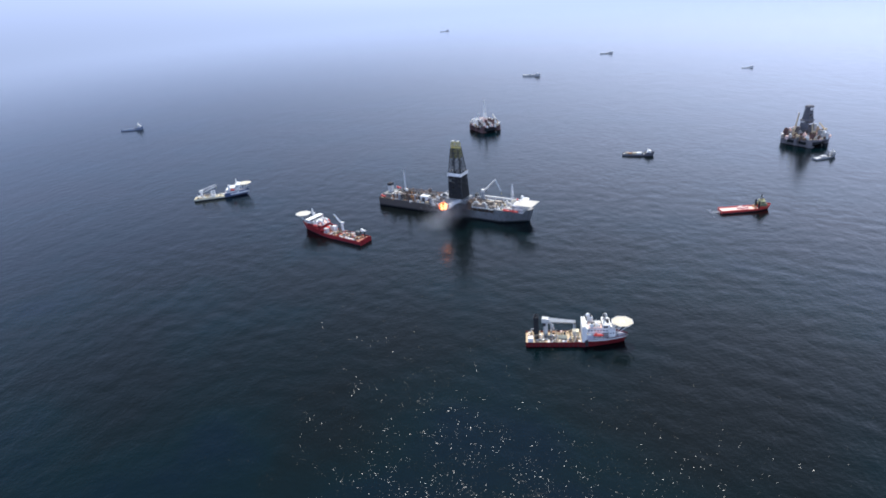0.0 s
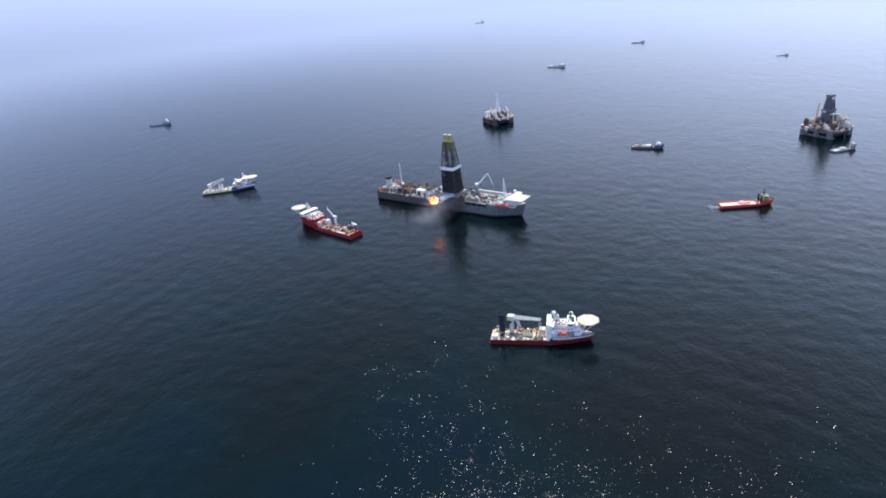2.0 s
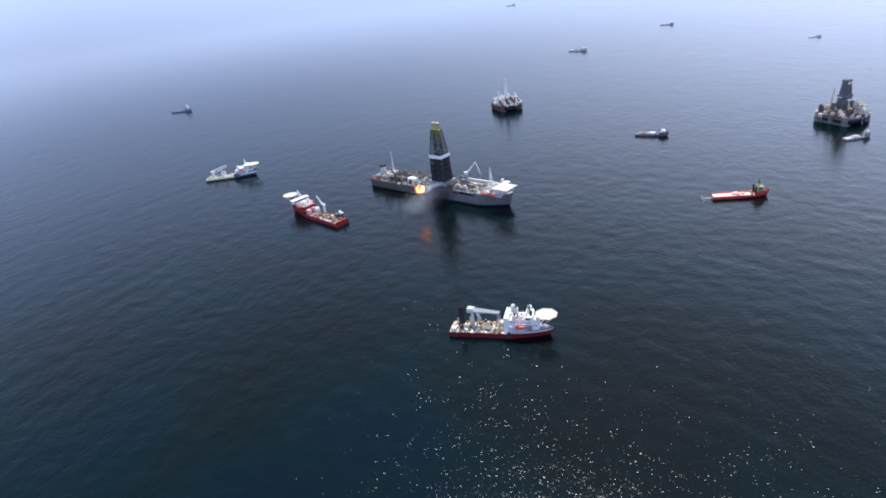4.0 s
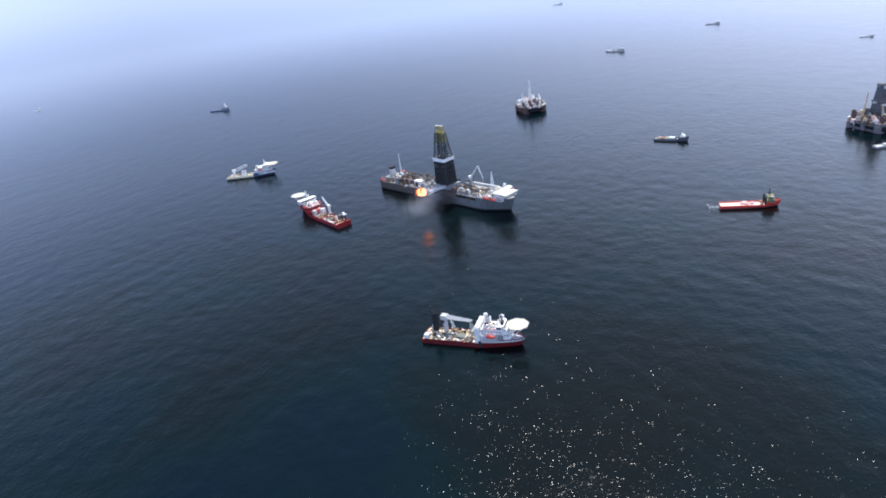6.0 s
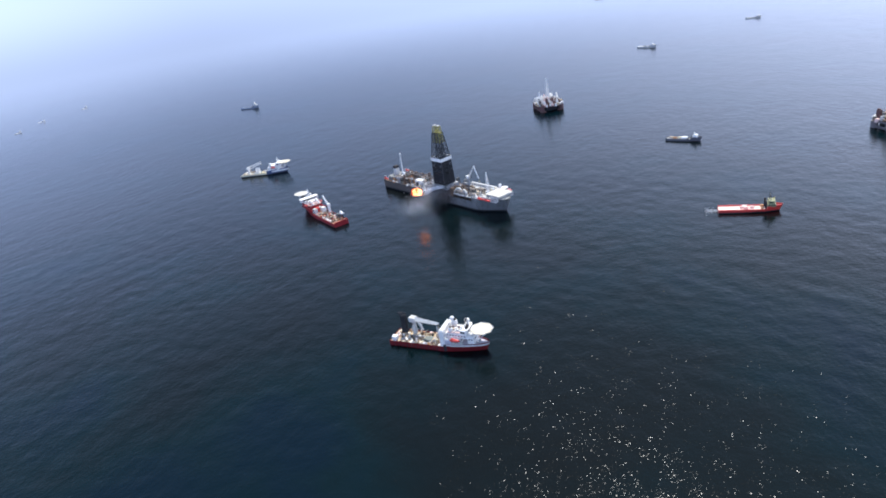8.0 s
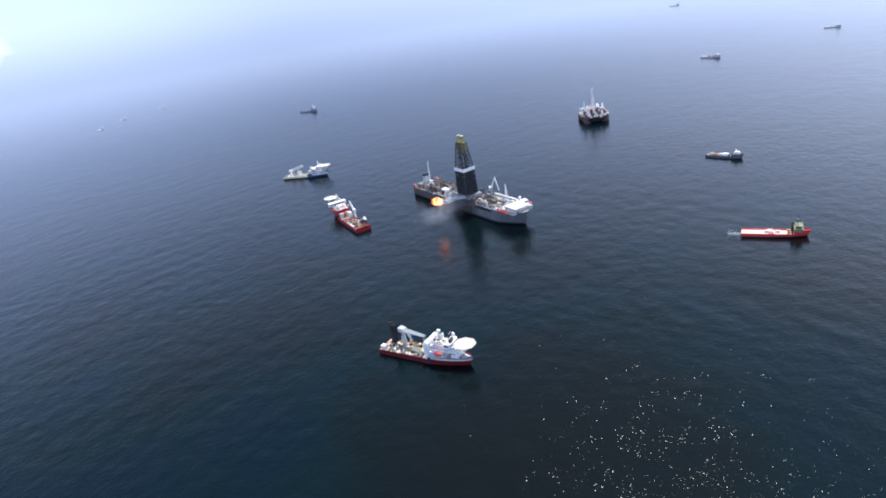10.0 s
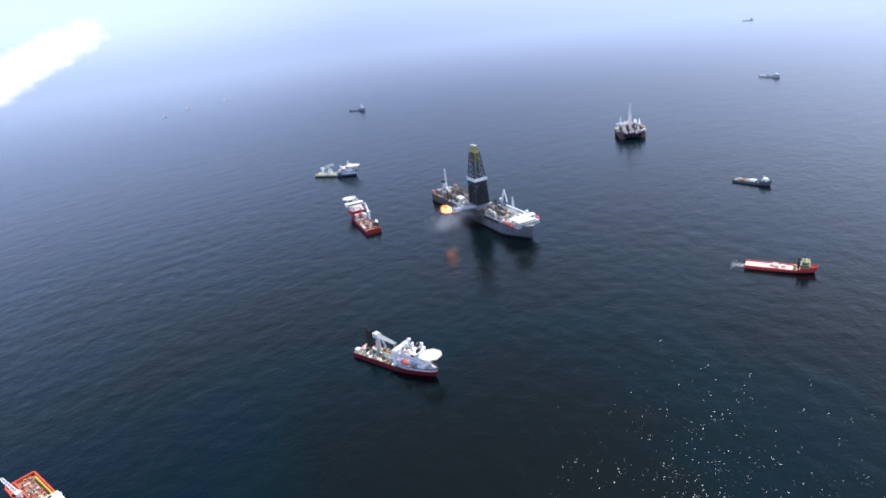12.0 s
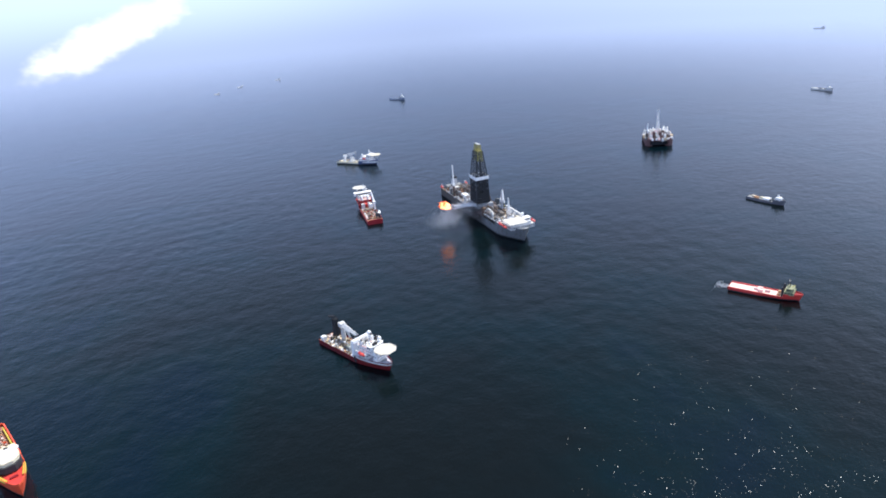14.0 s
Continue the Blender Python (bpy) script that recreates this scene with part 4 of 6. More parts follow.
# ---- red construction vessel nearest the flight path ----
def build_construction_vessel():
    s = ship("construction_vessel", "dark red offshore ship with white superstructure and octagonal helideck", "ship", 310.0, 702.35, 10.7, "support vessels", -1.7)
    hull(s, 90, 20, 5.0, 7.6, 0.60, M["red"], M["sand"], M["lilac"], rake=4)
    strake(s, 91, 20.7, 0.605, 7.3, 9.3, M["pale"], label="pale bow bulwark plating")
    # transverse hangar and accommodation block
    part("hangar", box(B(), 9.5, 13.5, -9.9, 9.6, 5.0, 20.5, 0.3), M["white"], s, "tall white hangar across the full beam")
    for x in (10.3, 12.3):
        part("roof_beam", box(B(), x - 0.7, x + 0.7, -9.6, 9.4, 20.5, 21.6, 0.2), M["white"], s)
    part("roof_slot", box(B(), 11.1, 11.5, -8.8, 8.6, 20.5, 20.9), M["dark"], s)
    for y in (-7.0, -2.4, 2.4, 7.0):
        part("hangar_door", box(B(), 9.36, 9.5, y - 1.7, y + 1.7, 5.4, 13.5), M["pale"], s, "roller door in the hangar's aft wall")
    part("exhaust", rod(B(), (18.2, 6.6, 23), (18.2, 6.6, 24.6), 0.8, n=10), M["dark"], s, "black exhaust pipe")
    part("exhaust", rod(B(), (18.2, -4.3, 22), (18.2, -4.3, 23.4), 0.8, n=10), M["dark"], s, "black exhaust pipe")
    part("bridge_screen", box(B(), 27.0, 27.5, -5, 5, 18.9, 20.8), M["dark"], s, "dark aft bridge windows")
    part("side_container", box(B(), 14.5, 19.5, -9.6, -8.9, 8.4, 12.2, 0.1), M["lilac"], s)
    part("boat_deck", box(B(), 15, 30, -10.0, -8.8, 10.4, 10.8), M["pale"], s)
    house(s, 13.5, 27, -8.8, 8.8, 7.8, 13.5, M["white"])
    house(s, 13.8, 33, -6.2, 8.4, 13.5, 17.6, M["white"], "accommodation")
    part("roof_deck", box(B(), 15.5, 27, -5.6, 4.6, 17.6, 18.65), M["pink"], s, "faded pink roof deck")
    bridge(s, 27.5, 34, -6.6, 7.6, 17.6, 21.4, M["white"])
    mast(s, 29.5, 2.6, 21.7, 29, M["dark"], 2.2)
    part("radar_house", box(B(), 31.2, 33.2, -3.4, 1.2, 21.4, 24.2, 0.3), M["dark"], s, "black radar housing on the bridge roof")
    part("radar_arm", box(B(), 30.4, 31.2, 0.2, 4.2, 26.4, 27.2, 0.1), M["dark"], s)
    dome(s, 30.5, 5.4, 24.8, 1.9)
    dome(s, 28.5, -3.5, 23.6, 1.0)
    dome(s, 15.6, 6.8, 24.4, 1.9)
    part("dome_stand", box(B(), 14.8, 16.4, 6.0, 7.6, 17.6, 20.8, 0.1), M["white"], s)
    part("funnel", box(B(), 16.6, 19.8, 5.0, 8.2, 17.6, 23, 0.4), M["white"], s, "white exhaust funnel")
    part("funnel", box(B(), 16.6, 19.8, -5.6, -3.0, 18.4, 22, 0.4), M["white"], s, "white exhaust funnel")
    lifeboat(s, 23.5, -10.0, 13.4, 9.5, -1)
    lifeboat(s, 23.5, 10.0, 13.4, 9.5, 1)
    house(s, 33, 38.6, -5.6, 5.6, 8.0, 16.4, M["white"], "forward_house", label="white house front below the helideck")
    for x, y, h in ((35.0, -4.2, 2.6), (36.6, 3.0, 1.8), (37.4, -1.2, 2.2)):
        part("roof_fitting", box(B(), x - 0.7, x + 0.7, y - 0.8, y + 0.8, 16.3, 16.4 + h, 0.1), M["white"], s)
    helideck(s, 44.8, -0.5, 21.8, 9.2, strut_to=(35, 0, 8.5))
    # work crane amidships with its boom laid forward, and the dark tower aft
    pedestal_crane(s, -25, 6.0, 5.0, 18, (1.5, 1.5, 20.5), None, "worn", "worn", 2.2, 4.0)
    jib = B()
    rod(jib, (-21.5, 6.5, 19.5), (-17.5, 7.5, 9.0), 1.5, 1.0, 4)
    part("folded_jib", jib, M["worn"], s, "worn pale folded crane jib")
    part("boom_rest", truss(B(), (0.5, 1.5, 5.0), (0.5, 1.5, 18.5), 2.4, 1.6, 5, 0.2), M["pale"], s)
    tw = part("handling_tower", truss(B(), (-33.5, 4.5, 5.0), (-33.5, 4.5, 26), 4.6, 3.6, 7, 0.28), M["dark"], s, "black lattice handling tower")
    part("cladding", box(B(), -35.8, -31.2, 2.4, 6.6, 7, 24, 0.2), M["soot"], tw)
    part("tower_head", truss(B(), (-33.5, 4.5, 26), (-34.5, -1.0, 29), 2.0, 1.0, 3, 0.2, Vector((1, 0, 0))), M["dark"], tw)
    part("stern_cabin", box(B(), -41, -36.5, -8.6, -4.2, 5.0, 9.4, 0.2), M["white"], s, "white cabin at the stern")
    # a black plate gives the dark of a recess in the hull side
    part("side_door", box(B(), 12, 15, -10.12, -9.55, 2.2, 8.2), M["dark"], s, "black panel for the shaded recess in the ship's side")
    part("moonpool_cover", box(B(), -14, -6, -4, 4, 5.0, 5.5, 0.1), M["deckgreen"], s)
    part("winch_house", box(B(), 2, 8, 3, 9, 5.0, 9.0, 0.2), M["cream"], s)
    part("windlass", rod(B(), (36, -2.5, 9.2), (36, 2.5, 9.2), 0.9, n=12), M["grey"], s)
    gear = random.Random(41)
    for k in range(16):
        x, y = gear.uniform(16.5, 26), gear.uniform(-4.9, 4.0)
        w, h = gear.uniform(0.5, 1.4), gear.uniform(0.5, 2.2)
        part("roof_fitting", box(B(), x - w, x + w, y - w * 0.7, y + w * 0.7, 18.6, 18.75 + h, 0.1), M[gear.choice(("white", "white", "pale", "grey", "cream"))], s)
    for k in range(9):
        x, y = gear.uniform(16.5, 26), gear.uniform(-4.9, 4.0)
        part("roof_vent", rod(B(), (x, y, 18.6), (x, y, 19.1 + gear.uniform(0.3, 1.2)), gear.uniform(0.35, 0.8), n=10), M["dark"], s)
    for k in range(13):
        x = -40 + k * 4.1
        part("fender", rod(B(), (x, -10.0, 2.4), (x, -10.0, 4.2), 0.45, n=8), M["dark"], s, "black rubber fender")
    part("crane_cab", box(B(), -27.5, -25.0, 3.0, 5.2, 15.0, 18.2, 0.2), M["dark"], s)
    part("crane_winch", rod(B(), (-24.0, 4.5, 18.6), (-24.0, 7.8, 18.6), 1.1, n=12), M["grey"], s)
    part("boom_sheave", rod(B(), (1.0, 0.7, 19.4), (1.0, 2.3, 19.4), 1.0, n=12), M["dark"], s)
    for x in (-18.0, -11.0, -4.0):
        part("boom_hose", rod(B(), (x, 3.4 - x * 0.02, 20.2), (x + 5.5, 2.9 - x * 0.02, 20.4), 0.22, n=6), M["dark"], s)
    for k in range(22):
        x = -41 + k * 2.3
        part("bulwark_stay", box(B(), x - 0.15, x + 0.15, -9.72, -9.3, 5.0, 6.6), M["white" if k % 3 else "dark"], s)
    for x, y, h in ((-38, 6, 6), (-29.5, -6.5, 7), (-20, 8.2, 9), (-17, -8, 5), (4, -7.5, 8)):
        part("deck_post", rod(B(), (x, y, 5.0), (x, y, 5.0 + h), 0.35, 0.25, 8), M["white"], s)
        part("deck_davit", rod(B(), (x, y, 4.9 + h), (x + 2.6, y - 1.2, 5.6 + h), 0.25, 0.2, 6), M["white"], s)
    for y in (-9.7, 9.7):
        for z in (8.6, 9.3):
            part("bow_rail", rod(B(), (14, y * 0.98, z), (30, y * 0.9, z), 0.09, n=5), M["white"], s)
    # the superstructure stands well aft of the bow, the deck gear a little aft
    for ob in s.children:
        xs = [c[0] for c in ob.bound_box]
        if ob.name.split(".")[0] not in ("hull", "boot_topping", "main_deck", "forecastle_deck", "upper_strake", "fender", "bulwark_stay", "windlass"):
            ob.location.x -= 5.0 if (min(xs) + max(xs)) / 2 > 1.2 else 2.0
    strew(s, 5.0, -43, 3.5, -9.4, 9.4, 150, ("white", "white", "cargo", "cream", "sand", "ochre", "rust", "dark", "cream", "pink"), 0.8,
          avoid=((-30, -24, 3, 9), (-39, -32, 1, 8), (-44, -37, -9.5, -3), (-17, -7, -5, 5), (-4, 4, 2, 10)))


build_construction_vessel()


# ---- the drill ship with its derrick, burner and spray ----
def build_drill_ship():
    s = ship("drill_ship", "weathered grey drill ship with tall dark derrick and pale helideck", "ship", 104.2, 1016.0, -14.7)
    hull(s, 244, 38, 10.5, 15.5, 0.80, M["drill_hull"], M["rust"], M["grey"], rake=6, full=0.115, bul=1.4, boot=2.2)
    # stern house and funnel
    house(s, -119, -104, -12, 12, 10.5, 16.0, M["hull_grey"], "stern_house")
    part("funnel", box(B(), -115, -109, -3, 4, 16.0, 26, 0.6), M["pale"], s, "pale grey funnel casing")
    part("funnel_cap", box(B(), -115.3, -108.7, -3.3, 4.3, 26, 29.5, 0.4), M["dark"], s, "sooty black funnel top")
    lifeboat(s, -112, -20, 15.5, 10, -1)
    lifeboat(s, -112, 20, 15.5, 10, 1)
    mods = random.Random(31)
    for i in range(9):
        for j in range(4):
            x, y = -98 + i * 10.6 + mods.uniform(-2, 2), -13 + j * 8.6 + mods.uniform(-1.5, 1.5)
            if (abs(x + 69.5) < 6 and abs(y + 14.5) < 5) or mods.random() < 0.25:
                continue
            l, w, h = mods.uniform(3, 7.5), mods.uniform(3, 6.5), mods.uniform(2.5, 8.5)
            bm = box(B(), x - l / 2, x + l / 2, y - w / 2, y + w / 2, 10.5, 10.5 + h, 0.25)
            box(bm, x - l * 0.3, x + l * 0.1, y - w * 0.3, y + w * 0.2, 10.4 + h, 11.2 + h + mods.uniform(0.2, 1.5), 0.1)
            rod(bm, (x + l * 0.3, y + w * 0.3, 10.4 + h), (x + l * 0.3, y + w * 0.3, 12 + h + mods.uniform(0, 4)), 0.35, n=8)
            part("deck_module", bm, M[mods.choice(("grey", "rust", "rust", "umber", "ochre", "sand", "maroon", "pale", "steel"))], s, "plant module on the aft deck")
    for k in range(7):
        x = -94 + k * 13
        gl = B()
        for y in (-16.5, 16.5):
            rod(gl, (x, y, 10.4), (x, y, 19.5), 0.45, n=6)
        rod(gl, (x, -16.5, 19.5), (x, 16.5, 19.5), 0.45, n=6)
        part("pipe_bridge", gl, M[("rust", "steel", "umber")[k % 3]], s, "steel pipe bridge across the deck")
    for k, (y, z) in enumerate(((-12, 19.9), (-10.8, 19.9), (-9.6, 19.9), (4, 19.9), (5.2, 19.9), (11, 19.9))):
        part("pipe_run", rod(B(), (-96, y, z), (-10, y, z), 0.42, n=8), M[("pipe", "umber", "rust")[k % 3]], s)
    for x, y, h in ((-86, -15, 9), (-58, -13, 11), (-44, -14.5, 8), (-30, -15.5, 10), (-18, -14, 12), (-80, 12, 10), (-50, 14, 12)):
        tk = rod(B(), (x, y, 10.4), (x, y, 10.4 + h), 2.1, n=16)
        rod(tk, (x, y, 10.3 + h), (x, y, 11.4 + h), 1.3, 0.5, 12)
        part("silo", tk, M[mods.choice(("sand", "rust", "grey", "umber"))], s, "upright bulk silo")
    part("deck_cabin", box(B(), -50, -36, -13.5, -6.0, 10.5, 20.6, 0.3), M["white"], s, "white flat-roofed cabin on the aft deck")
    part("deck_cabin", box(B(), -31, -25, -15.5, -9.0, 10.5, 17.5, 0.3), M["pale"], s, "pale cabin on the aft deck")
    part("workshop", box(B(), -104, -92, -10, 2, 10.5, 17.0, 0.3), M["pale"], s, "pale workshop behind the stern house")
    for x, y, q in ((43, -13.0, 20), (56, -14.0, -15)):
        arch(s, x, y, 16.3, 4.4, 6.5, 1.5, "hose_arch", "worn pale hose arch over the pipe deck", q, "worn")
    # aft crane, boom topped up
    pedestal_crane(s, -71, -16, 10.5, 27, (-72, -16, 58), None, "white", "rust", 1.5, 1.8)
    # drill floor and derrick
    part("substructure", box(B(), -2, 36, -18.2, 6, 10.5, 21, 0.5), M["umber"], s, "soot-brown drill floor substructure")
    rg = random.Random(77)
    for k in range(26):
        x, y = rg.uniform(-14, 38), rg.uniform(-18, 14)
        l, w, h = rg.uniform(1.5, 6), rg.uniform(1.5, 5), rg.uniform(2, 12)
        bm = box(B(), x - l / 2, x + l / 2, y - w / 2, y + w / 2, 10.5, 14 + h, 0.15)
        rod(bm, (x, y, 13.8 + h), (x + rg.uniform(-1, 1), y, 15 + h + rg.uniform(0, 4)), 0.3, n=6)
        part("drill_plant", bm, M[rg.choice(("steel", "rust", "umber", "lattice", "grey", "sand"))], s)
    part("mud_house", box(B(), -22, -3, -17.5, 4, 10.5, 18.5, 0.3), M["umber"], s, "brown mud-pit house beside the drill floor")
    part("shaker_house", box(B(), -20, -8, -8, 10, 18.5, 23, 0.3), M["grey"], s)
    for k in range(70):
        x, y = rg.uniform(-101, -6), rg.uniform(-17, 16)
        w, d, h = rg.uniform(0.4, 1.8), rg.uniform(0.4, 1.8), rg.uniform(1.5, 10)
        bm = box(B(), x - w, x + w, y - d, y + d, 10.45, 10.5 + h, 0.1)
        if k % 3 == 0:
            rod(bm, (x, y, 10.4 + h), (x + rg.uniform(-2, 2), y + rg.uniform(-2, 2), 11.5 + h + rg.uniform(0.5, 4)), 0.25, n=5)
        part("deck_fitting", bm, M[rg.choice(("rust", "umber", "steel", "white", "ochre", "maroon", "pale", "lattice"))], s)
    for k in range(14):
        x, y = rg.uniform(-100, -8), rg.uniform(-18.5, -16.5)
        part("deck_edge_gear", box(B(), x - rg.uniform(0.5, 3), x + rg.uniform(0.5, 3), y - 1.2, y + 1.2, 10.4, 11.5 + rg.uniform(0.5, 4), 0.1), M[rg.choice(("ochre", "sand", "white", "pale", "rust"))], s)
    part("drill_floor", box(B(), 0, 31, -23, 0, 21, 26.5, 0.4), M["grey"], s, "grey drill floor above the moonpool")
    cx, cy = 16.0, -12.5
    dk = B()
    z0, z1 = 26.5, 96.0

    def leg(f):
        g = min(1.0, f / 0.5)
        k = max(0.0, (f - 0.5) / 0.5)
        return 10.6 - 1.2 * g - 3.8 * k, 9.4 - 1.0 * g - 3.9 * k, z0 + (z1 - z0) * f

    bays = 11
    rings = []
    for i in range(bays + 1):
        hx, hy, z = leg(i / bays)
        rings.append([Vector((cx + sx * hx, cy + sy * hy, z)) for sx, sy in ((1, 1), (0, 1), (-1, 1), (-1, 0), (-1, -1), (0, -1), (1, -1), (1, 0))])
    for a, b in zip(rings, rings[1:]):
        for k in range(8):
            rod(dk, a[k], b[k], 0.55 if k % 2 == 0 else 0.34, n=4)
            rod(dk, a[k], b[(k + 1) % 8], 0.26, n=4)
            rod(dk, a[(k + 1) % 8], b[k], 0.26, n=4)
            rod(dk, b[k], b[(k + 1) % 8], 0.32, n=4)
    d = part("derrick", dk, M["lattice"], s, "sooty dark lattice derrick with yellow head")
    # drill string gear inside the derrick
    for dx in (-5, 5):
        part("guide_rail", box(B(), cx + dx - 0.7, cx + dx + 0.7, cy - 0.7, cy + 0.7, z0, 94), M["steel"], d)
        part("travelling_block", box(B(), cx + dx - 1.4, cx + dx + 1.4, cy - 1.4, cy + 1.4, 70, 77, 0.3), M["steel"], d)
    for i in range(5):
        part("pipe_stand", box(B(), cx - 9 + i * 4, cx - 7.2 + i * 4, cy + 5.5, cy + 7.4, z0, 52), M["lattice"], d)
    # windwalls round the foot, in panels with gaps between the legs
    for k in range(9):
        za, zb = 27 + k * 3.4, 27 + k * 3.4 + 3.25
        f = (za - z0) / (z1 - z0)
        hx, hy, _ = leg(f)
        for j, (u0, u1) in enumerate(((-0.96, -0.51), (-0.49, -0.01), (0.01, 0.49), (0.51, 0.96))):
            if (k * 3 + j * 2 + k // 4) % 7 < (0 if k < 4 else 2):
                continue
            part("windwall_panel", box(B(), cx + hx * u0, cx + hx * u1, cy - hy - 0.35, cy - hy - 0.1, za, zb), M["soot"], d)
            part("windwall_panel", box(B(), cx + hx + 0.1, cx + hx + 0.35, cy + hy * u0, cy + hy * u1, za, zb), M["soot"], d)
            part("windwall_panel", box(B(), cx + hx * u0, cx + hx * u1, cy + hy + 0.1, cy + hy + 0.35, za, zb), M["soot"], d)
            part("windwall_panel", box(B(), cx - hx - 0.35, cx - hx - 0.1, cy + hy * u0, cy + hy * u1, za, zb), M["soot"], d)
    hx, hy, _ = leg((61 - z0) / (z1 - z0))
    hx, hy = hx + 0.9, hy + 0.9
    band = B()
    for a, b in ((0, 1), (1, 2), (2, 3), (3, 0)):
        c4 = [(cx - hx, cy - hy), (cx + hx, cy - hy), (cx + hx, cy + hy), (cx - hx, cy + hy)]
        p, q = Vector((*c4[a], 0)), Vector((*c4[b], 0))
        nrm = (q - p).cross(Vector((0, 0, 1))).normalized() * 0.15
        prism(band, [(p - nrm)[:2], (q - nrm)[:2], (q + nrm)[:2], (p + nrm)[:2]], 58.8, 63.2)
    part("racking_board_screen", band, M["white"], d, "white screen band round the derrick")
    # yellow head with two crown blocks
    for dx in (-3.6, 3.6):
        top = B()
        truss(top, (cx + dx, cy, 83), (cx + dx, cy, 103), 6.6, 4.4, 5, 0.36)
        box(top, cx + dx - 1.9, cx + dx + 1.9, cy - 2.1, cy + 2.1, 103.2, 104.7, 0.2)
        box(top, cx + dx - 2.9, cx + dx + 2.9, cy - 3.0, cy + 3.0, 96, 96.5, 0.1)
        part("crown_block", top, M["crown"], d, "faded yellow lattice crown section")
        part("crown_roof", box(B(), cx + dx - 2.0, cx + dx + 2.0, cy - 2.2, cy + 2.2, 104.7, 105.4, 0.15), M["pale"], d, "pale crown platform")
    # forward pipe deck
    m0 = s.matrix_world
    part("pipe_deck", box(B(), 36.5, 76, -18.2, 18.2, 15.4, 16.4, 0.15), M["grey"], s, "raised grey pipe deck")
    for x in (38, 47, 56, 65, 74):
        for y in (-17.5, 17.5):
            part("stanchion", box(B(), x - 0.5, x + 0.5, y - 0.5, y + 0.5, 10.4, 15.4), M["steel"], s)
    for i, (x, y, l) in enumerate(((50, -13.5, 20), (50, -7.5, 20), (53, -1.0, 18), (68, -12, 10), (68, 5, 10))):
        pipe_rack(m0 @ pose(x, y, 16.4), l, 7, 4 if i % 2 else 6, 0.36, "pipe")
    for k in range(9):
        y = -9.5 + k * 1.9
        part("riser_pipe", rod(B(), (33, y, 22.6 - 0.25 * k), (60 - k % 3 * 3, y, 19.6), 0.55, n=8), M[("umber", "soot", "rust")[k % 3]], s)
    part("riser_gantry", box(B(), 40, 86, 13, 16, 20, 22.5, 0.2), M["pale"], s, "long pale riser gantry beam")
    for x in (42, 58, 70, 75):
        part("gantry_leg", box(B(), x - 0.6, x + 0.6, 13.6, 15.4, 16.3, 20), M["pale"], s)
    part("catwalk", box(B(), 76, 86, -18, -16.2, 15.5, 16.3), M["pale"], s)
    for x in (78, 84):
        part("catwalk_post", box(B(), x - 0.3, x + 0.3, -17.5, -16.7, 10.5, 15.5), M["pale"], s)
    # forward knuckle crane
    pedestal_crane(s, 44, 6, 10.5, 31, (79.0, -7.0, 40), (70.0, -5, 54.5), "white", "grey", 1.8, 2.0)
    # accommodation, bridge, mast, helideck
    house(s, 89, 114, -16, 16, 15.4, 20.0, M["pale"])
    house(s, 96, 113, -12, 12, 20.0, 23.5, M["white"], "accommodation")
    bridge(s, 103, 111, -13, 13, 23.5, 27, M["white"])
    for k in range(14):
        x, y = rg.uniform(88, 100), rg.uniform(-14, 14)
        w, h = rg.uniform(0.6, 2.0), rg.uniform(0.8, 3.5)
        part("roof_fitting", box(B(), x - w, x + w, y - w, y + w, 19.9, 20.2 + h, 0.15), M[rg.choice(("white", "pale", "cream", "grey", "sand"))], s)
    mast(s, 97, -10, 20.0, 50, M["white"], 5.0)
    part("aerial", rod(B(), (97, -10, 40), (97, -10, 52), 0.8, 0.5), M["white"], s)
    dome(s, 104, 5, 31, 2.0)
    dome(s, 106, -9, 31, 1.5)
    for x in (92, 104):
        lifeboat(s, x, -19.9, 18.6, 12.0, -1)
        lifeboat(s, x, 19.6, 19.5, 10.5, 1)
    helideck(s, 119, -12.5, 29.5, 11.4, True, "helideck", (112, -9, 17))
    for k in range(30):
        x = -100 + k * 3.1
        part("rail_post", rod(B(), (x, -18.7, 10.4), (x, -18.7, 12.2), 0.16, n=5), M["ochre" if k % 4 == 0 else "pale"], s)
    for z in (11.4, 12.2):
        part("hand_rail", rod(B(), (-100, -18.7, z), (-10, -18.7, z), 0.12, n=5), M["pale"], s)
    for k in range(12):
        x = 40 + k * 4.2
        part("rail_post", rod(B(), (x, -18.9, 15.4), (x, -18.9, 17.4), 0.16, n=5), M["white"], s)
    part("hand_rail", rod(B(), (40, -18.9, 17.4), (86, -18.9, 17.4), 0.14, n=5), M["white"], s)
    for k, (x, y) in enumerate(((39, -16), (41, -11), (38.5, -5), (77, -14), (80, -8), (82, 3), (78, 9))):
        part("vent_hood", rod(B(), (x, y, 15.4), (x, y, 20.5 + (k % 3) * 1.6), 1.1, 0.9, 12), M["white" if k % 2 else "pale"], s, "white ventilator hood")
    # burner boom to starboard, with its spray nozzles
    bb = part("burner_boom", truss(B(), (24, -18.5, 17), (25, -54, 29), 2.4, 1.2, 10, 0.2, Vector((1, 0, 0))), M["steel"], s, "lattice burner boom over the side")
    part("burner_head", rod(B(), (25, -54, 29), (25.3, -57, 30), 0.9, 1.5, 10), M["dark"], bb)
    part("stay", rod(B(), (22, -17, 34), (25, -52, 30), 0.12, n=4), M["steel"], bb)
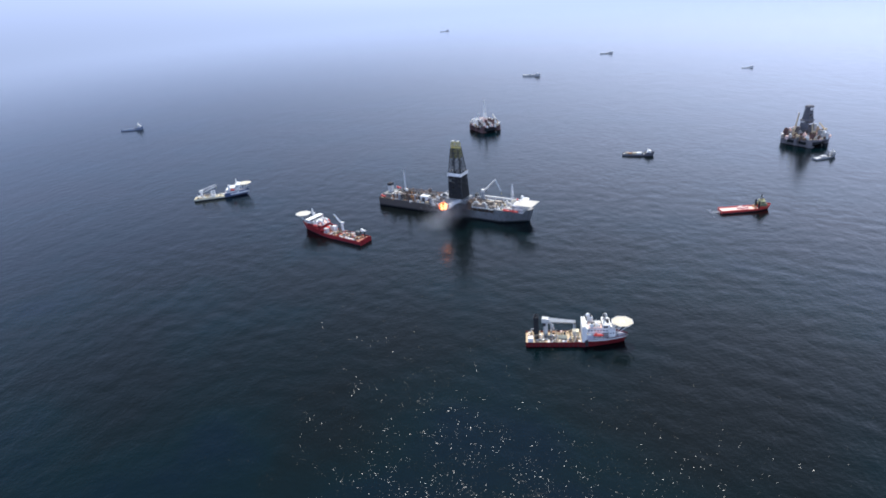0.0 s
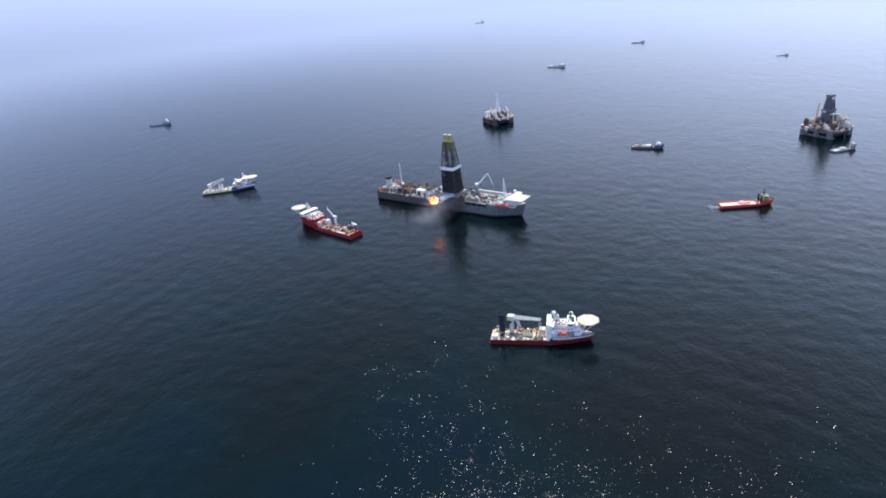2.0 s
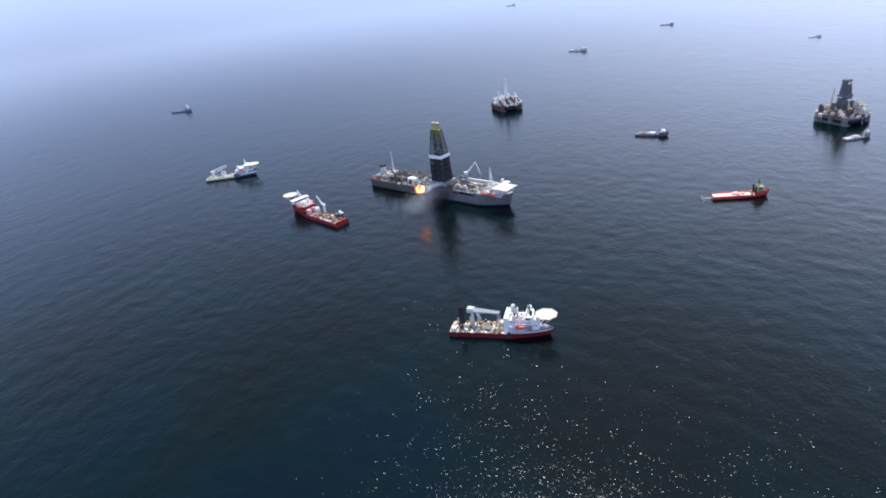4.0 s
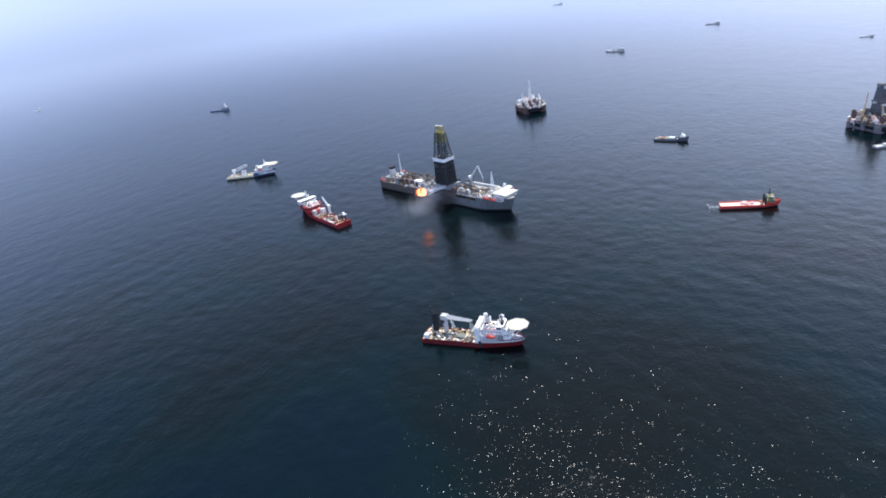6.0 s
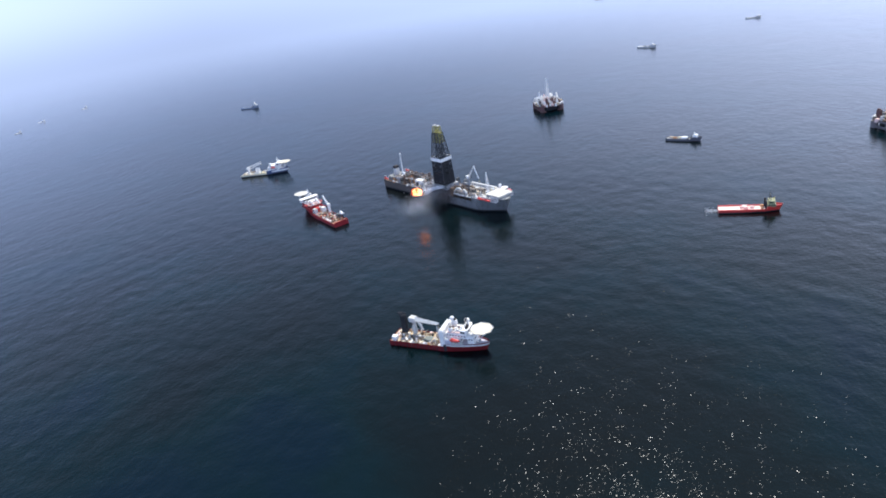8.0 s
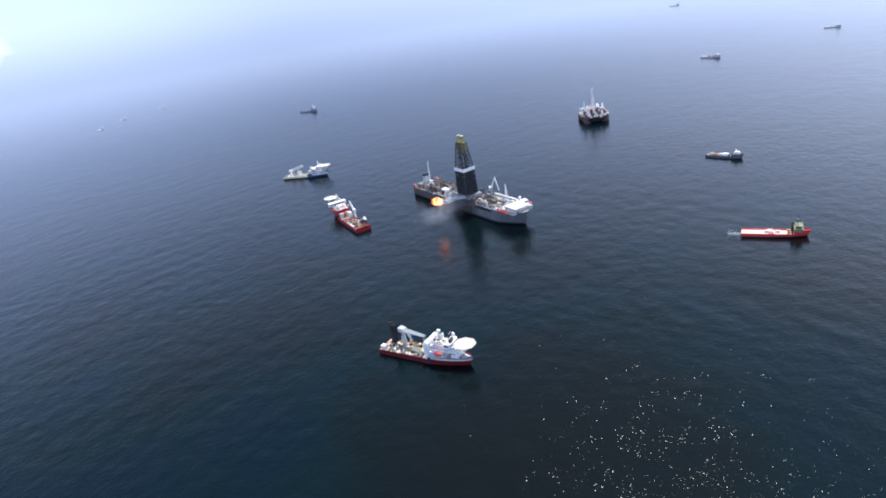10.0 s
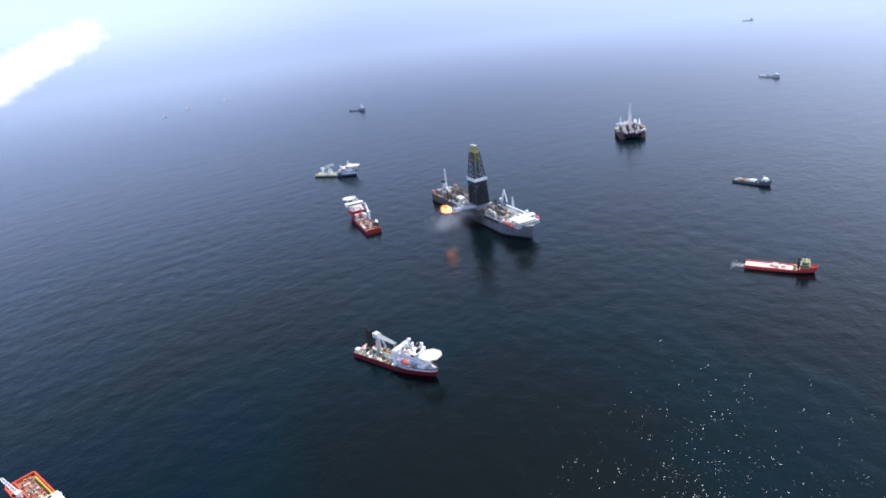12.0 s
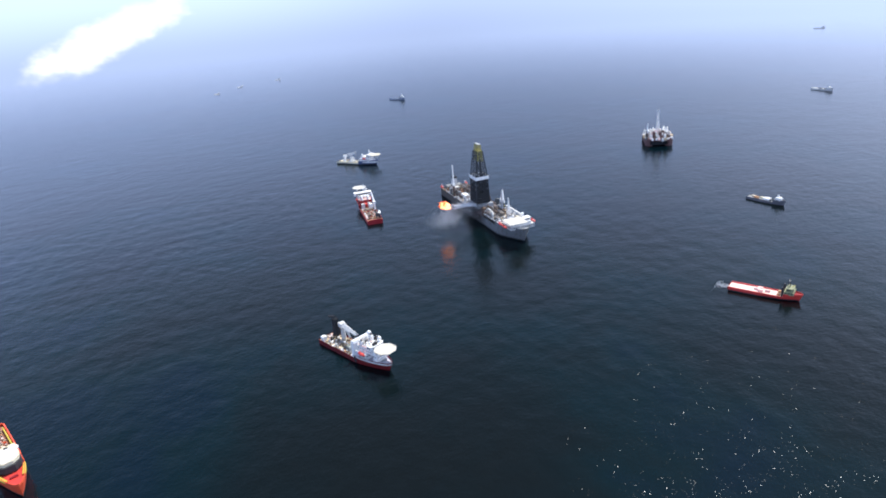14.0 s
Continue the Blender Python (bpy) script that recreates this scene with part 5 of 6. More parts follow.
    strew(s, 10.5, -102, -4, -18, 18, 60, ("cargo", "rust", "grey", "white", "steel", "deckgreen", "pale"), 0.9, avoid=((-74, -66, -19, -10),))
    strew(s, 16.4, 38, 75, -17.6, 17.6, 120, ("pale", "white", "sand", "cargo", "rust", "steel", "cream"), 0.9,
          avoid=((39.5, 63, -16.5, 2.0), (62, 74, -15, -9), (62, 74, 2, 8), (41, 47, 3.4, 8.6), (40, 76, 12.6, 16.4)))
    strew(s, 15.5, 76, 86, -16, 16, 18, ("pale", "cargo", "white", "cream"), 1.0)
    return s


drill = build_drill_ship()


def build_flare():
    f_root = thing("gas_flare", "bright orange gas flame burning at the burner boom's tip", "flame", drill.matrix_world @ pose(24, -67, 31), "", "")
    rr = random.Random(5)
    for i in range(64):
        f = rr.random() ** 0.8
        bm = B()
        bmesh.ops.create_icosphere(bm, subdivisions=2, radius=1.0)
        w = 0.4 + 2.7 * math.sin(math.pi * min(1, 0.10 + f * 0.75))
        c = Vector((rr.gauss(0, 0.5) * w - 1.0 * f, 7.0 - 12 * f + rr.uniform(-1.2, 1.2), rr.gauss(0.35, 0.85) * w + 2.2 * f))
        r = (0.45 + 1.15 * math.sin(math.pi * min(1, 0.1 + f * 0.8))) * rr.uniform(0.45, 1.15)
        off = Vector((rr.uniform(0, 50), 0, 0))
        lick = Vector((rr.uniform(-0.7, 0.7), rr.uniform(-1.3, -0.2), rr.uniform(-0.1, 0.9))).normalized()
        for v in bm.verts:
            k = 1 + 0.7 * noise.noise(v.co * 1.3 + off) + 0.5 * noise.noise(v.co * 3.1 + off)
            p = v.co * r * k
            p += lick * max(0.0, v.co.dot(lick)) ** 3 * r * 2.6
            v.co = c + Vector((p.x, p.y * 1.2, p.z))
        part("flame_tongue", bm, M["flame"], f_root, smooth=True)


build_flare()


def droplets(name, label, m, count, path, size, seed, mat="spray", category="water spray"):
    """A drift of fine water droplets; path(f, r) gives a place for f in 0..1."""
    rr = np.random.RandomState(seed)
    vs, fs = [], []
    for i in range(count):
        c = np.array(path(rr.rand(), rr))
        r = size * (0.4 + rr.rand())
        q = rr.randn(4, 3) * r
        n0 = len(vs)
        vs += (c + q).tolist()
        fs += [(n0, n0 + 1, n0 + 2), (n0, n0 + 2, n0 + 3), (n0, n0 + 3, n0 + 1), (n0 + 1, n0 + 3, n0 + 2)]
    me = bpy.data.meshes.new(name)
    me.from_pydata(vs, [], fs)
    me.materials.append(M[mat])
    ob = new(name, me)
    ob.matrix_world = m
    return tagged(ob, label, category, kind="stuff")


def jet_path(f, rr):
    g = rr.randn(3) * (0.5 + 2.0 * f)
    return (25 + g[0], -22 - 42 * f + g[1], 25 + 12 * f - 8 * f * f + g[2])


def mist_path(f, rr):
    g = rr.randn(3)
    return (22 + g[0] * 13 - 16 * f, -46 - 22 * f + g[1] * 11, max(0.5, 22 - 20 * f + g[2] * 4))


def build_jet():
    """Strands of sprayed water arching from nozzles on the ship's side to the flame."""
    rr = random.Random(17)
    t = thing("water_jet", "white jets of cooling water arching towards the flame", "water spray", drill.matrix_world.copy())
    for i in range(9):
        bm = B()
        x0, z0 = 24 + rr.uniform(-2, 4), 24 + rr.uniform(-1.5, 2.5)
        x1, z1 = 24 + rr.uniform(-3, 4), 28 + rr.uniform(-3, 2)
        rings = []
        for k in range(9):
            f = k / 8
            p = Vector((x0 + (x1 - x0) * f, -19.5 - 36 * f, z0 + (z1 - z0) * f + 5.0 * f * (1 - f)))
            r = 0.16 + 0.34 * f
            rings.append([bm.verts.new(p + Vector((math.cos(a) * r, 0, math.sin(a) * r))) for a in (math.pi * q / 3 for q in range(6))])
        for ra, rb in zip(rings, rings[1:]):
            for q in range(6):
                bm.faces.new((ra[q], ra[(q + 1) % 6], rb[(q + 1) % 6], rb[q]))
        bm.faces.new(rings[0][::-1])
        bm.faces.new(rings[-1])
        part("strand", bm, M["spray"], t, smooth=True)


build_jet()
droplets("jet_spray", "loose droplets round the cooling water jets", drill.matrix_world.copy(), 7000, jet_path, 0.12, 3)
droplets("mist", "thin drifting spray beneath the burner boom", drill.matrix_world.copy(), 36000, mist_path, 0.07, 8)


def steam_path(f, rr):
    g = rr.randn(3)
    return (-20 + 34 * f + g[0] * 5, -23 + g[1] * 5, 19 + g[2] * 5.0)


droplets("steam", "thin pale steam drifting past the drill floor", drill.matrix_world.copy(), 10000, steam_path, 0.085, 12)


def smoke_path(f, rr):
    g = rr.randn(3)
    return (2 + 34 * f + g[0] * 5, -20 + g[1] * 5, 19 + 5 * f + g[2] * 5.0)


droplets("smoke", "thin dark smoke drifting at the derrick's foot", drill.matrix_world.copy(), 21000, smoke_path, 0.085, 29, "smoke", "smoke")


# ---- crimson diving support ship beyond ----
def build_diving_vessel():
    s = ship("diving_support_vessel", "crimson support ship with white bridge, bow helideck and red-brown deck", "ship", -34.5, 907.4, 160.8, "support vessels")
    hull(s, 117, 22, 4.5, 9.5, 0.62, M["crimson"], M["redlead"], M["pink"], rake=5, full=0.34)
    house(s, 13, 40, -9, 9, 9.6, 14.5, M["crimson"], label="crimson lower deckhouse")
    part("roof_deck", box(B(), 13.4, 30, -8.6, 8.6, 14.5, 14.8), M["pink"], s, "faded pink roof deck")
    for y in (-4.6, 4.6):
        arch(s, 18.0, y, 14.6, 4.6, 5.4, 1.25, "air_duct", "white arched ventilation duct")
    house(s, 24, 42, -8.6, 8.6, 14.5, 17.5, M["white"], "accommodation")
    bridge(s, 31, 39, -13.0, 13.0, 17.5, 21, M["white"])
    part("bridge_wing", box(B(), 31.5, 35, -13.6, 13.6, 17.2, 18.4, 0.2), M["white"], s, "long white bridge wing bar")
    mast(s, 40, -3, 21, 31, M["white"], 2.4)
    dome(s, 42, -7, 22.5, 1.6)
    part("funnel", box(B(), 25, 27.5, -8.3, -6.2, 14.5, 20, 0.4), M["white"], s)
    part("funnel", box(B(), 25, 27.5, 6.2, 8.3, 14.5, 20, 0.4), M["white"], s)
    helideck(s, 54.6, 1.3, 23.4, 10.0, False, "helideck", (46, 0, 12))
    part("bridge_screen", box(B(), 30.75, 31.0, -11, 11, 18.7, 20.3), M["glass"], s, "dark aft bridge windows")
    lifeboat(s, 22, 11.6, 14.5, 9, 1)
    lifeboat(s, 22, -11.6, 14.5, 9, -1)
    # rescue craft and round moonpool gear on the midship roof
    for x, y in ((8, 5), (12, -4), (4, -6)):
        part("deck_module", box(B(), x - 3, x + 3, y - 2.6, y + 2.6, 4.5, 11, 0.3), M[rnd.choice(("white", "pale", "pink"))], s)
    ring = B()
    bmesh.ops.create_cone(ring, cap_ends=True, segments=24, radius1=3.0, radius2=2.8, depth=5, matrix=Matrix.Translation((15.5 - 6, 0.5, 8.5)))
    part("hose_carousel", ring, M["lifeboat"], s, "round red hose carousel")
    bits = random.Random(52)
    for k in range(26):
        x, y = bits.uniform(14, 41), bits.uniform(-8.5, 8.5)
        z = 17.4 if x > 24 else 14.7
        w, h = bits.uniform(0.4, 1.3), bits.uniform(0.5, 2.4)
        part("roof_fitting", box(B(), x - w, x + w, y - w * 0.8, y + w * 0.8, z, z + h, 0.1), M[bits.choice(("white", "white", "pale", "dark", "pink", "crimson"))], s)
    for k in range(16):
        x, y = bits.uniform(43, 53), bits.uniform(-5, 5)
        part("bow_gear", box(B(), x - 0.8, x + 0.8, y - 0.7, y + 0.7, 9.6, 10.4 + bits.uniform(0.3, 2.2), 0.1), M[bits.choice(("white", "pale", "grey", "lifeboat"))], s)
    for y in (-10.6, 10.6):
        part("side_platform", box(B(), 4, 40, y - 0.5, y + 0.5, 9.4, 10.4), M["crimson"], s, "crimson side gallery")
    pedestal_crane(s, -8.5, -9.2, 4.5, 14.5, (4.5, -8.8, 27), None, "white", "white", 1.6, 2.2)
    part("quarter_post", rod(B(), (-49.5, -8.6, 4.4), (-49.0, -8.4, 12.6), 1.1, 0.9), M["dark"], s, "dark davit post on the stern quarter")
    part("davit_head", box(B(), -51.6, -45.6, -10.2, -7.0, 11.8, 13.4, 0.4), M["white"], s, "white davit head")
    part("stern_rail", box(B(), -56.6, -55.9, -9.0, 9.0, 4.4, 5.9, 0.2), M["crimson"], s, "crimson stern bulwark")
    for y in (-3.5, 2.5, 6.0):
        part("stern_bin", box(B(), -47.5, -44.5, y - 1.0, y + 1.0, 4.5, 6.6, 0.2), M["rust"], s)
    # dark radar gear and window bands between helideck and bridge
    for x, y, h in ((43.2, -4.5, 3.0), (43.8, 2.5, 2.4), (44.5, 6.5, 3.6), (41.0, 4.5, 2.6), (41.6, -8.8, 1.6)):
        part("radar_unit", box(B(), x - 0.8, x + 0.8, y - 1.1, y + 1.1, 20.9 if x < 42 else 17.4, (20.9 if x < 42 else 17.4) + h, 0.2), M["dark"], s, "dark radar and aerial housing")
    dome(s, -44.5, -9.0, 13, 1.8)
    part("rov_hangar", box(B(), -43, -36, -9.6, -4.6, 4.5, 10.5, 0.3), M["steel"], s)
    strew(s, 4.5, -50, 3, -9.6, 9.6, 90, ("cargo", "ochre", "white", "dark", "rust", "maroon", "pink", "crimson"), 0.9,
          avoid=((-12, -5, -12, -6), (-46, -34, -11, -3.5), (-1, 12, -9, 9)))


build_diving_vessel()


# ---- white and navy support ship ----
def build_white_vessel():
    s = ship("survey_vessel", "navy-hulled support ship with white superstructure and helideck", "ship", -306, 1041, 28, "support vessels")
    hull(s, 88, 19, 3.0, 6.8, 0.56, M["navy"], M["cream"], M["lilac"], rake=5)
    strake(s, 88, 19, 0.56, 4.2, 8.2, M["white"], label="white upper bow plating")
    part("deck_coaming", box(B(), -44, 5, -9.75, -9.52, 1.6, 4.4), M["cream"], s, "pale bulwark strake")
    house(s, 8, 28, -8, 8, 7.0, 12.5, M["white"])
    house(s, 12, 30, -7.4, 7.4, 12.5, 15.5, M["white"], "accommodation")
    bridge(s, 24, 32, -8.5, 8.5, 15.5, 19, M["white"])
    mast(s, 26, 0, 19, 28, M["white"], 2)
    dome(s, 27, 4, 21, 1.3)
    part("funnel", box(B(), 12, 15, -7, -4, 15.5, 20, 0.3), M["white"], s)
    helideck(s, 39, 0, 19, 10, strut_to=(33, 0, 7.5))
    lifeboat(s, 19, -9.0, 11.8, 8, -1)
    pedestal_crane(s, -33, 4, 3.0, 10.5, (-8, 5, 20), None, "white", "white", 1.9, 4.6, True)
    part("gantry", truss(B(), (-14, 0, 3.0), (-14, 0, 12), 6, 5, 3, 0.45), M["white"], s, "white lattice boom rest")
    strew(s, 3.0, -41, 4, -8, 8, 30, ("white", "cream", "cargo", "pale"), 1.0, avoid=((-37, -29, 1, 7), (-18, -10, -4, 4)))


build_white_vessel()


# ---- red platform supply vessel under way ----
def build_supply_vessel():
    s = ship("supply_vessel", "red supply vessel with pale pink deck and olive wheelhouse", "ship", 486, 1051, 17, "supply boats")
    hull(s, 64, 15, 3.0, 5.8, 0.76, M["scarlet"], M["pink"], M["crimson"], rake=3.5, bul=0.9)
    house(s, 16.5, 25, -5.8, 5.8, 6.0, 9.2, M["olive"], label="olive-painted deckhouse")
    bridge(s, 18, 24, -5.0, 5.0, 9.2, 12.2, M["olive"])
    mast(s, 19.5, 0, 12.4, 20.5, M["dark"], 2)
    part("fire_monitor", rod(B(), (22, 1.5, 12.4), (24, 1.5, 14.2), 0.3), M["yellow"], s)
    for y in (-4.8, 4.8):
        part("funnel", box(B(), 14.2, 16, y - 0.9, y + 0.9, 3, 13, 0.2), M["dark"], s)
    m0 = s.matrix_world
    for x, y in ((-5, 3.0), (-4, -1.5), (2, 0.5), (-8, 0.5)):
        container(m0 @ pose(x, y, 3.0), 4.5, 2.3, 2.3, "pink", "pale pink cargo container on a supply boat's deck")
    for y in (-6.9, 6.9):
        part("cargo_rail", box(B(), -32, 13, y - 0.25, y + 0.25, 3, 4.2), M["scarlet"], s)
    container(m0 @ pose(12, 3.5, 3.0), 3, 2.4, 2.4, "ochre")
    skid(m0 @ pose(12, -2.5, 3.0), 3, 2.4, 2, "ochre")

    def wake(f, rr):
        return (-32.5 - 12 * f + rr.randn() * 0.8, rr.randn() * (1.6 + 3.0 * f), 0.6 + abs(rr.randn()) * 0.15)

    droplets("wake", "pale foaming propeller wake astern of the supply vessel", m0.copy(), 420, wake, 0.20, 21)


build_supply_vessel()


# ---- smaller boats: black or navy offshore boats with a forward house ----
def build_small_boat(x, y, heading, L, W, hull_m="dark", deck_m="steel", cargo=(), label="dark-hulled offshore supply boat with white forward wheelhouse", house_m="white", tall=1.0):
    s = ship("supply_boat", label, "boat", x, y, heading, "supply boats")
    k = L / 50
    hull(s, L, W, 2.4 * k, 4.8 * k, 0.72, M[hull_m], M[deck_m], M["grey"], rake=2.5 * k, bul=0.9 * k, boot=0)
    house(s, L * 0.26, L * 0.39, -W * 0.34, W * 0.34, 5.1 * k, (5.1 + 2.9 * tall) * k, M[house_m])
    bridge(s, L * 0.28, L * 0.38, -W * 0.30, W * 0.30, (5.1 + 2.9 * tall) * k, (5.1 + 5.7 * tall) * k, M[house_m])
    mast(s, L * 0.30, 0, (5.3 + 5.7 * tall) * k, (5.3 + 10.7 * tall) * k, M[house_m], 1.4 * k)
    for dy in (-1, 1):
        part("funnel", box(B(), L * 0.2, L * 0.22, dy * W * 0.36 - 0.6, dy * W * 0.36 + 0.6, 2.4 * k, (3.5 + 5.5 * tall) * k, 0.1), M["steel"], s)
    part("towing_winch", rod(B(), (L * 0.12, -W * 0.2, 3.6 * k), (L * 0.12, W * 0.2, 3.6 * k), 1.2 * k, n=12), M["steel"], s)
    for fx, fy, l, w, h, mt in cargo:
        container(s.matrix_world @ pose(fx * L, fy * W, 2.4 * k), l, w, h, mt)
    return s


build_small_boat(346.5, 1303, -2, 52, 11.0, "slatedark", "grey", ((0.02, 0.0, 8, 6, 3.0, "white"), (-0.12, 0.1, 5, 3, 2.4, "cream"), (-0.25, -0.1, 6, 3, 2.2, "ochre"), (-0.36, 0.12, 5, 3, 2.2, "cargo")), tall=0.65)
build_small_boat(-905, 1503, 18, 58, 11, "slate", "slate", (), "dark blue offshore boat with long low deck and white house")
# the next four boats have the fading of distance put into their pale paint
build_small_boat(14, 2150, -12, 56, 11, "pale", "white", ((-0.1, 0, 7, 4, 2.6, "steel"),), "low offshore boat, painted pale to look hazy", "white", 0.45)
build_small_boat(203, 2575, 0, 44, 9, "pale", "white", (), "far low offshore boat with white house, painted pale to look hazy", "white", 0.5)
build_small_boat(611, 2178, 0, 30, 6, "white", "pale", (), "small far boat, painted pale to look hazy", "pale", 0.4)
build_small_boat(-740, 3700, 0, 52, 9, "pale", "pale", (), "boat near the horizon, painted pale to look hazy", "pale")
build_small_boat(-1692, 1200, 100, 22, 7, "white", "white", (), "small white boat in a line far off")
build_small_boat(-1806, 1327, 105, 24, 7, "white", "white", (), "small white boat in a line far off")
build_small_boat(-1868, 1512, 110, 25, 7, "white", "white", (), "small white boat in a line far off")
build_small_boat(626, 1296, 32, 40, 10, "grey", "pale", ((-0.1, 0, 8, 5, 2.4, "pale"),), "grey crew boat lying beside the drilling rig", "pale")


# ---- semi-submersible rigs ----
def build_semi(name, label, x, y, heading, lx, ly, zdeck, tower, cranes, col_mat, seed, deck_mats):
    s = ship(name, label, "drilling rig", x, y, heading, "floating rigs")
    rr = random.Random(seed)
    nx = 3
    cut = min(lx, ly) * 0.27

    def outline(f):
        a, b, c = lx / 2 * f, ly / 2 * f, cut * f
        return [(-a + c, -b), (a - c, -b), (a - c * 0.35, -b + c * 0.35), (a, -b + c), (a, b - c), (a - c * 0.35, b - c * 0.35), (a - c, b), (-a + c, b), (-a + c * 0.35, b - c * 0.35), (-a, b - c), (-a, -b + c), (-a + c * 0.35, -b + c * 0.35)]

    for sy in (-1, 1):
        part("pontoon", box(B(), -lx * 0.42, lx * 0.42, sy * ly * 0.34 - 5, sy * ly * 0.34 + 5, -4, 1.2, 1.0), M[col_mat], s)
        for i in range(nx):
            cx = -lx * 0.34 + i * lx * 0.34
            part("column", rod(B(), (cx, sy * ly * 0.41, 0.5), (cx, sy * ly * 0.41, zdeck - 3), 4.6 if i != 1 else 3.6, n=16), M[col_mat], s)
        part("brace", rod(B(), (-lx * 0.36, sy * ly * 0.45, 3), (lx * 0.36, sy * ly * 0.45, 3), 0.9, n=8), M[col_mat], s)
    part("deck_box", prism(B(), outline(1.0), zdeck - 3.5, zdeck), M[col_mat], s, "box-girder main deck with rounded corners")
    # the shade of the open space between the columns, built as a dark block
    part("underdeck", prism(B(), outline(0.74), 1.3, zdeck - 3.4), M["soot"], s, "solid dark block standing for the shade below the deck")
    for k in range(30):
        a = 2 * math.pi * k / 30 + rr.uniform(-0.08, 0.08)
        px, py = math.cos(a) * lx * 0.49, math.sin(a) * ly * 0.49
        lim = max(abs(px) / (lx / 2), abs(py) / (ly / 2), (abs(px) + abs(py)) / (lx / 2 + ly / 2 - cut))
        px, py = px / lim, py / lim
        w, h0, h1 = rr.uniform(1, 2.6), rr.uniform(0.5, 4), rr.uniform(0.6, 3)
        part("side_platform", box(B(), px - w, px + w, py - w, py + w, zdeck - h0, zdeck + h1, 0.2), M[rr.choice(("rust", "pale", "steel", "sand", "white", "pink"))], s)
    for i in range(10):
        for j in range(8):
            px, py = (i - 4.5) * lx * 0.1 + rr.uniform(-1.5, 1.5), (j - 3.5) * ly * 0.122 + rr.uniform(-1.5, 1.5)
            if (abs(px) + abs(py)) > lx / 2 + ly / 2 - cut - 3:
                continue
            if any(abs(px - t[0]) < t[2] * 0.75 and abs(py - t[1]) < t[2] * 0.75 for t in tower):
                continue
            l, w, h = rr.uniform(2.5, 6.5), rr.uniform(2.5, 6), rr.uniform(1.5, 8.0) + (3.0 if rr.random() < 0.25 else 0)
            bm = box(B(), px - l / 2, px + l / 2, py - w / 2, py + w / 2, zdeck - 0.05, zdeck + h, 0.3)
            box(bm, px - l * 0.3, px + l * 0.2, py - w * 0.4, py + w * 0.1, zdeck + h - 0.1, zdeck + h + rr.uniform(0.6, 2.5), 0.1)
            rod(bm, (px + l * 0.3, py, zdeck + h - 0.1), (px + l * 0.3, py, zdeck + h + rr.uniform(0.5, 3)), 0.25, n=6)
            part("deck_module", bm, M[rr.choice(deck_mats)], s)
    for t in tower:
        tx, ty, w0, w1, h, mt, clad = t
        dk = truss(B(), (tx, ty, zdeck + 5), (tx, ty, zdeck + 5 + h), w0, w1, max(5, int(h / 5)), 0.42)
        d = part("derrick", dk, M[mt], s, "lattice drilling derrick")
        part("drill_floor", box(B(), tx - w0 * 0.7, tx + w0 * 0.7, ty - w0 * 0.7, ty + w0 * 0.7, zdeck + 0.25, zdeck + 5, 0.3), M["rust"], s)
        if clad:
            for q in range(int(h / 5)):
                f = (q + 0.5) / (h / 5)
                w = (w0 + (w1 - w0) * f) / 2
                for sgn in (-1, 1):
                    if (q * 2 + sgn) % 5 == 0:
                        continue
                    part("cladding_panel", box(B(), tx - w * 0.9, tx + w * 0.9, ty + sgn * w - 0.1, ty + sgn * w + 0.1, zdeck + 5 + q * 5 + 0.03, zdeck + 5 + q * 5 + 4.97), M[mt], d)
                    part("cladding_panel", box(B(), tx + sgn * w - 0.1, tx + sgn * w + 0.1, ty - w * 0.86, ty + w * 0.86, zdeck + 5 + q * 5 + 0.03, zdeck + 5 + q * 5 + 4.4), M["umber" if q % 2 else mt], d)
            # racking platform half way up and a broad crown platform
            for f, over in ((0.45, 1.6), (0.97, 1.3)):
                w = (w0 + (w1 - w0) * f) / 2 + over
                part("platform", box(B(), tx - w, tx + w, ty - w, ty + w, zdeck + 5 + h * f, zdeck + 7.2 + h * f, 0.2), M["rigside"], d, "grey working platform round the derrick")
            for k in range(6):
                px, py, ph = rr.uniform(-w0, w0) * 0.95, rr.choice((-1, 1)) * w0 * 0.62, rr.uniform(5, 15)
                part("drill_plant", box(B(), tx + px - 1.6, tx + px + 1.6, ty + py - 1.8, ty + py + 1.8, zdeck + 4.5, zdeck + 5 + ph, 0.3), M[rr.choice(("umber", "rigside", "pale", "sand", "grey"))], s)
        part("standpipe", rod(B(), (tx, ty, zdeck + 4), (tx, ty, zdeck + 4 + h), w1 * 0.28, n=8), M[mt], d)
        if not clad:
            for dx in (-9, 9):
                part("mast_stay", rod(B(), (tx + dx, ty, zdeck + 4), (tx, ty, zdeck + 4 + h * 0.85), 0.35, 0.25, 6), M[mt], d)
        part("crown_block", box(B(), tx - w1 * 0.6, tx + w1 * 0.6, ty - w1 * 0.6, ty + w1 * 0.6, zdeck + 5 + h, zdeck + 7 + h, 0.2), M[mt], d)
    for c in cranes:
        px, py, tip, mt = c
        pedestal_crane(s, px, py, zdeck, zdeck + 9, tip, None, mt, mt, 1.6, 2.6)
    return s


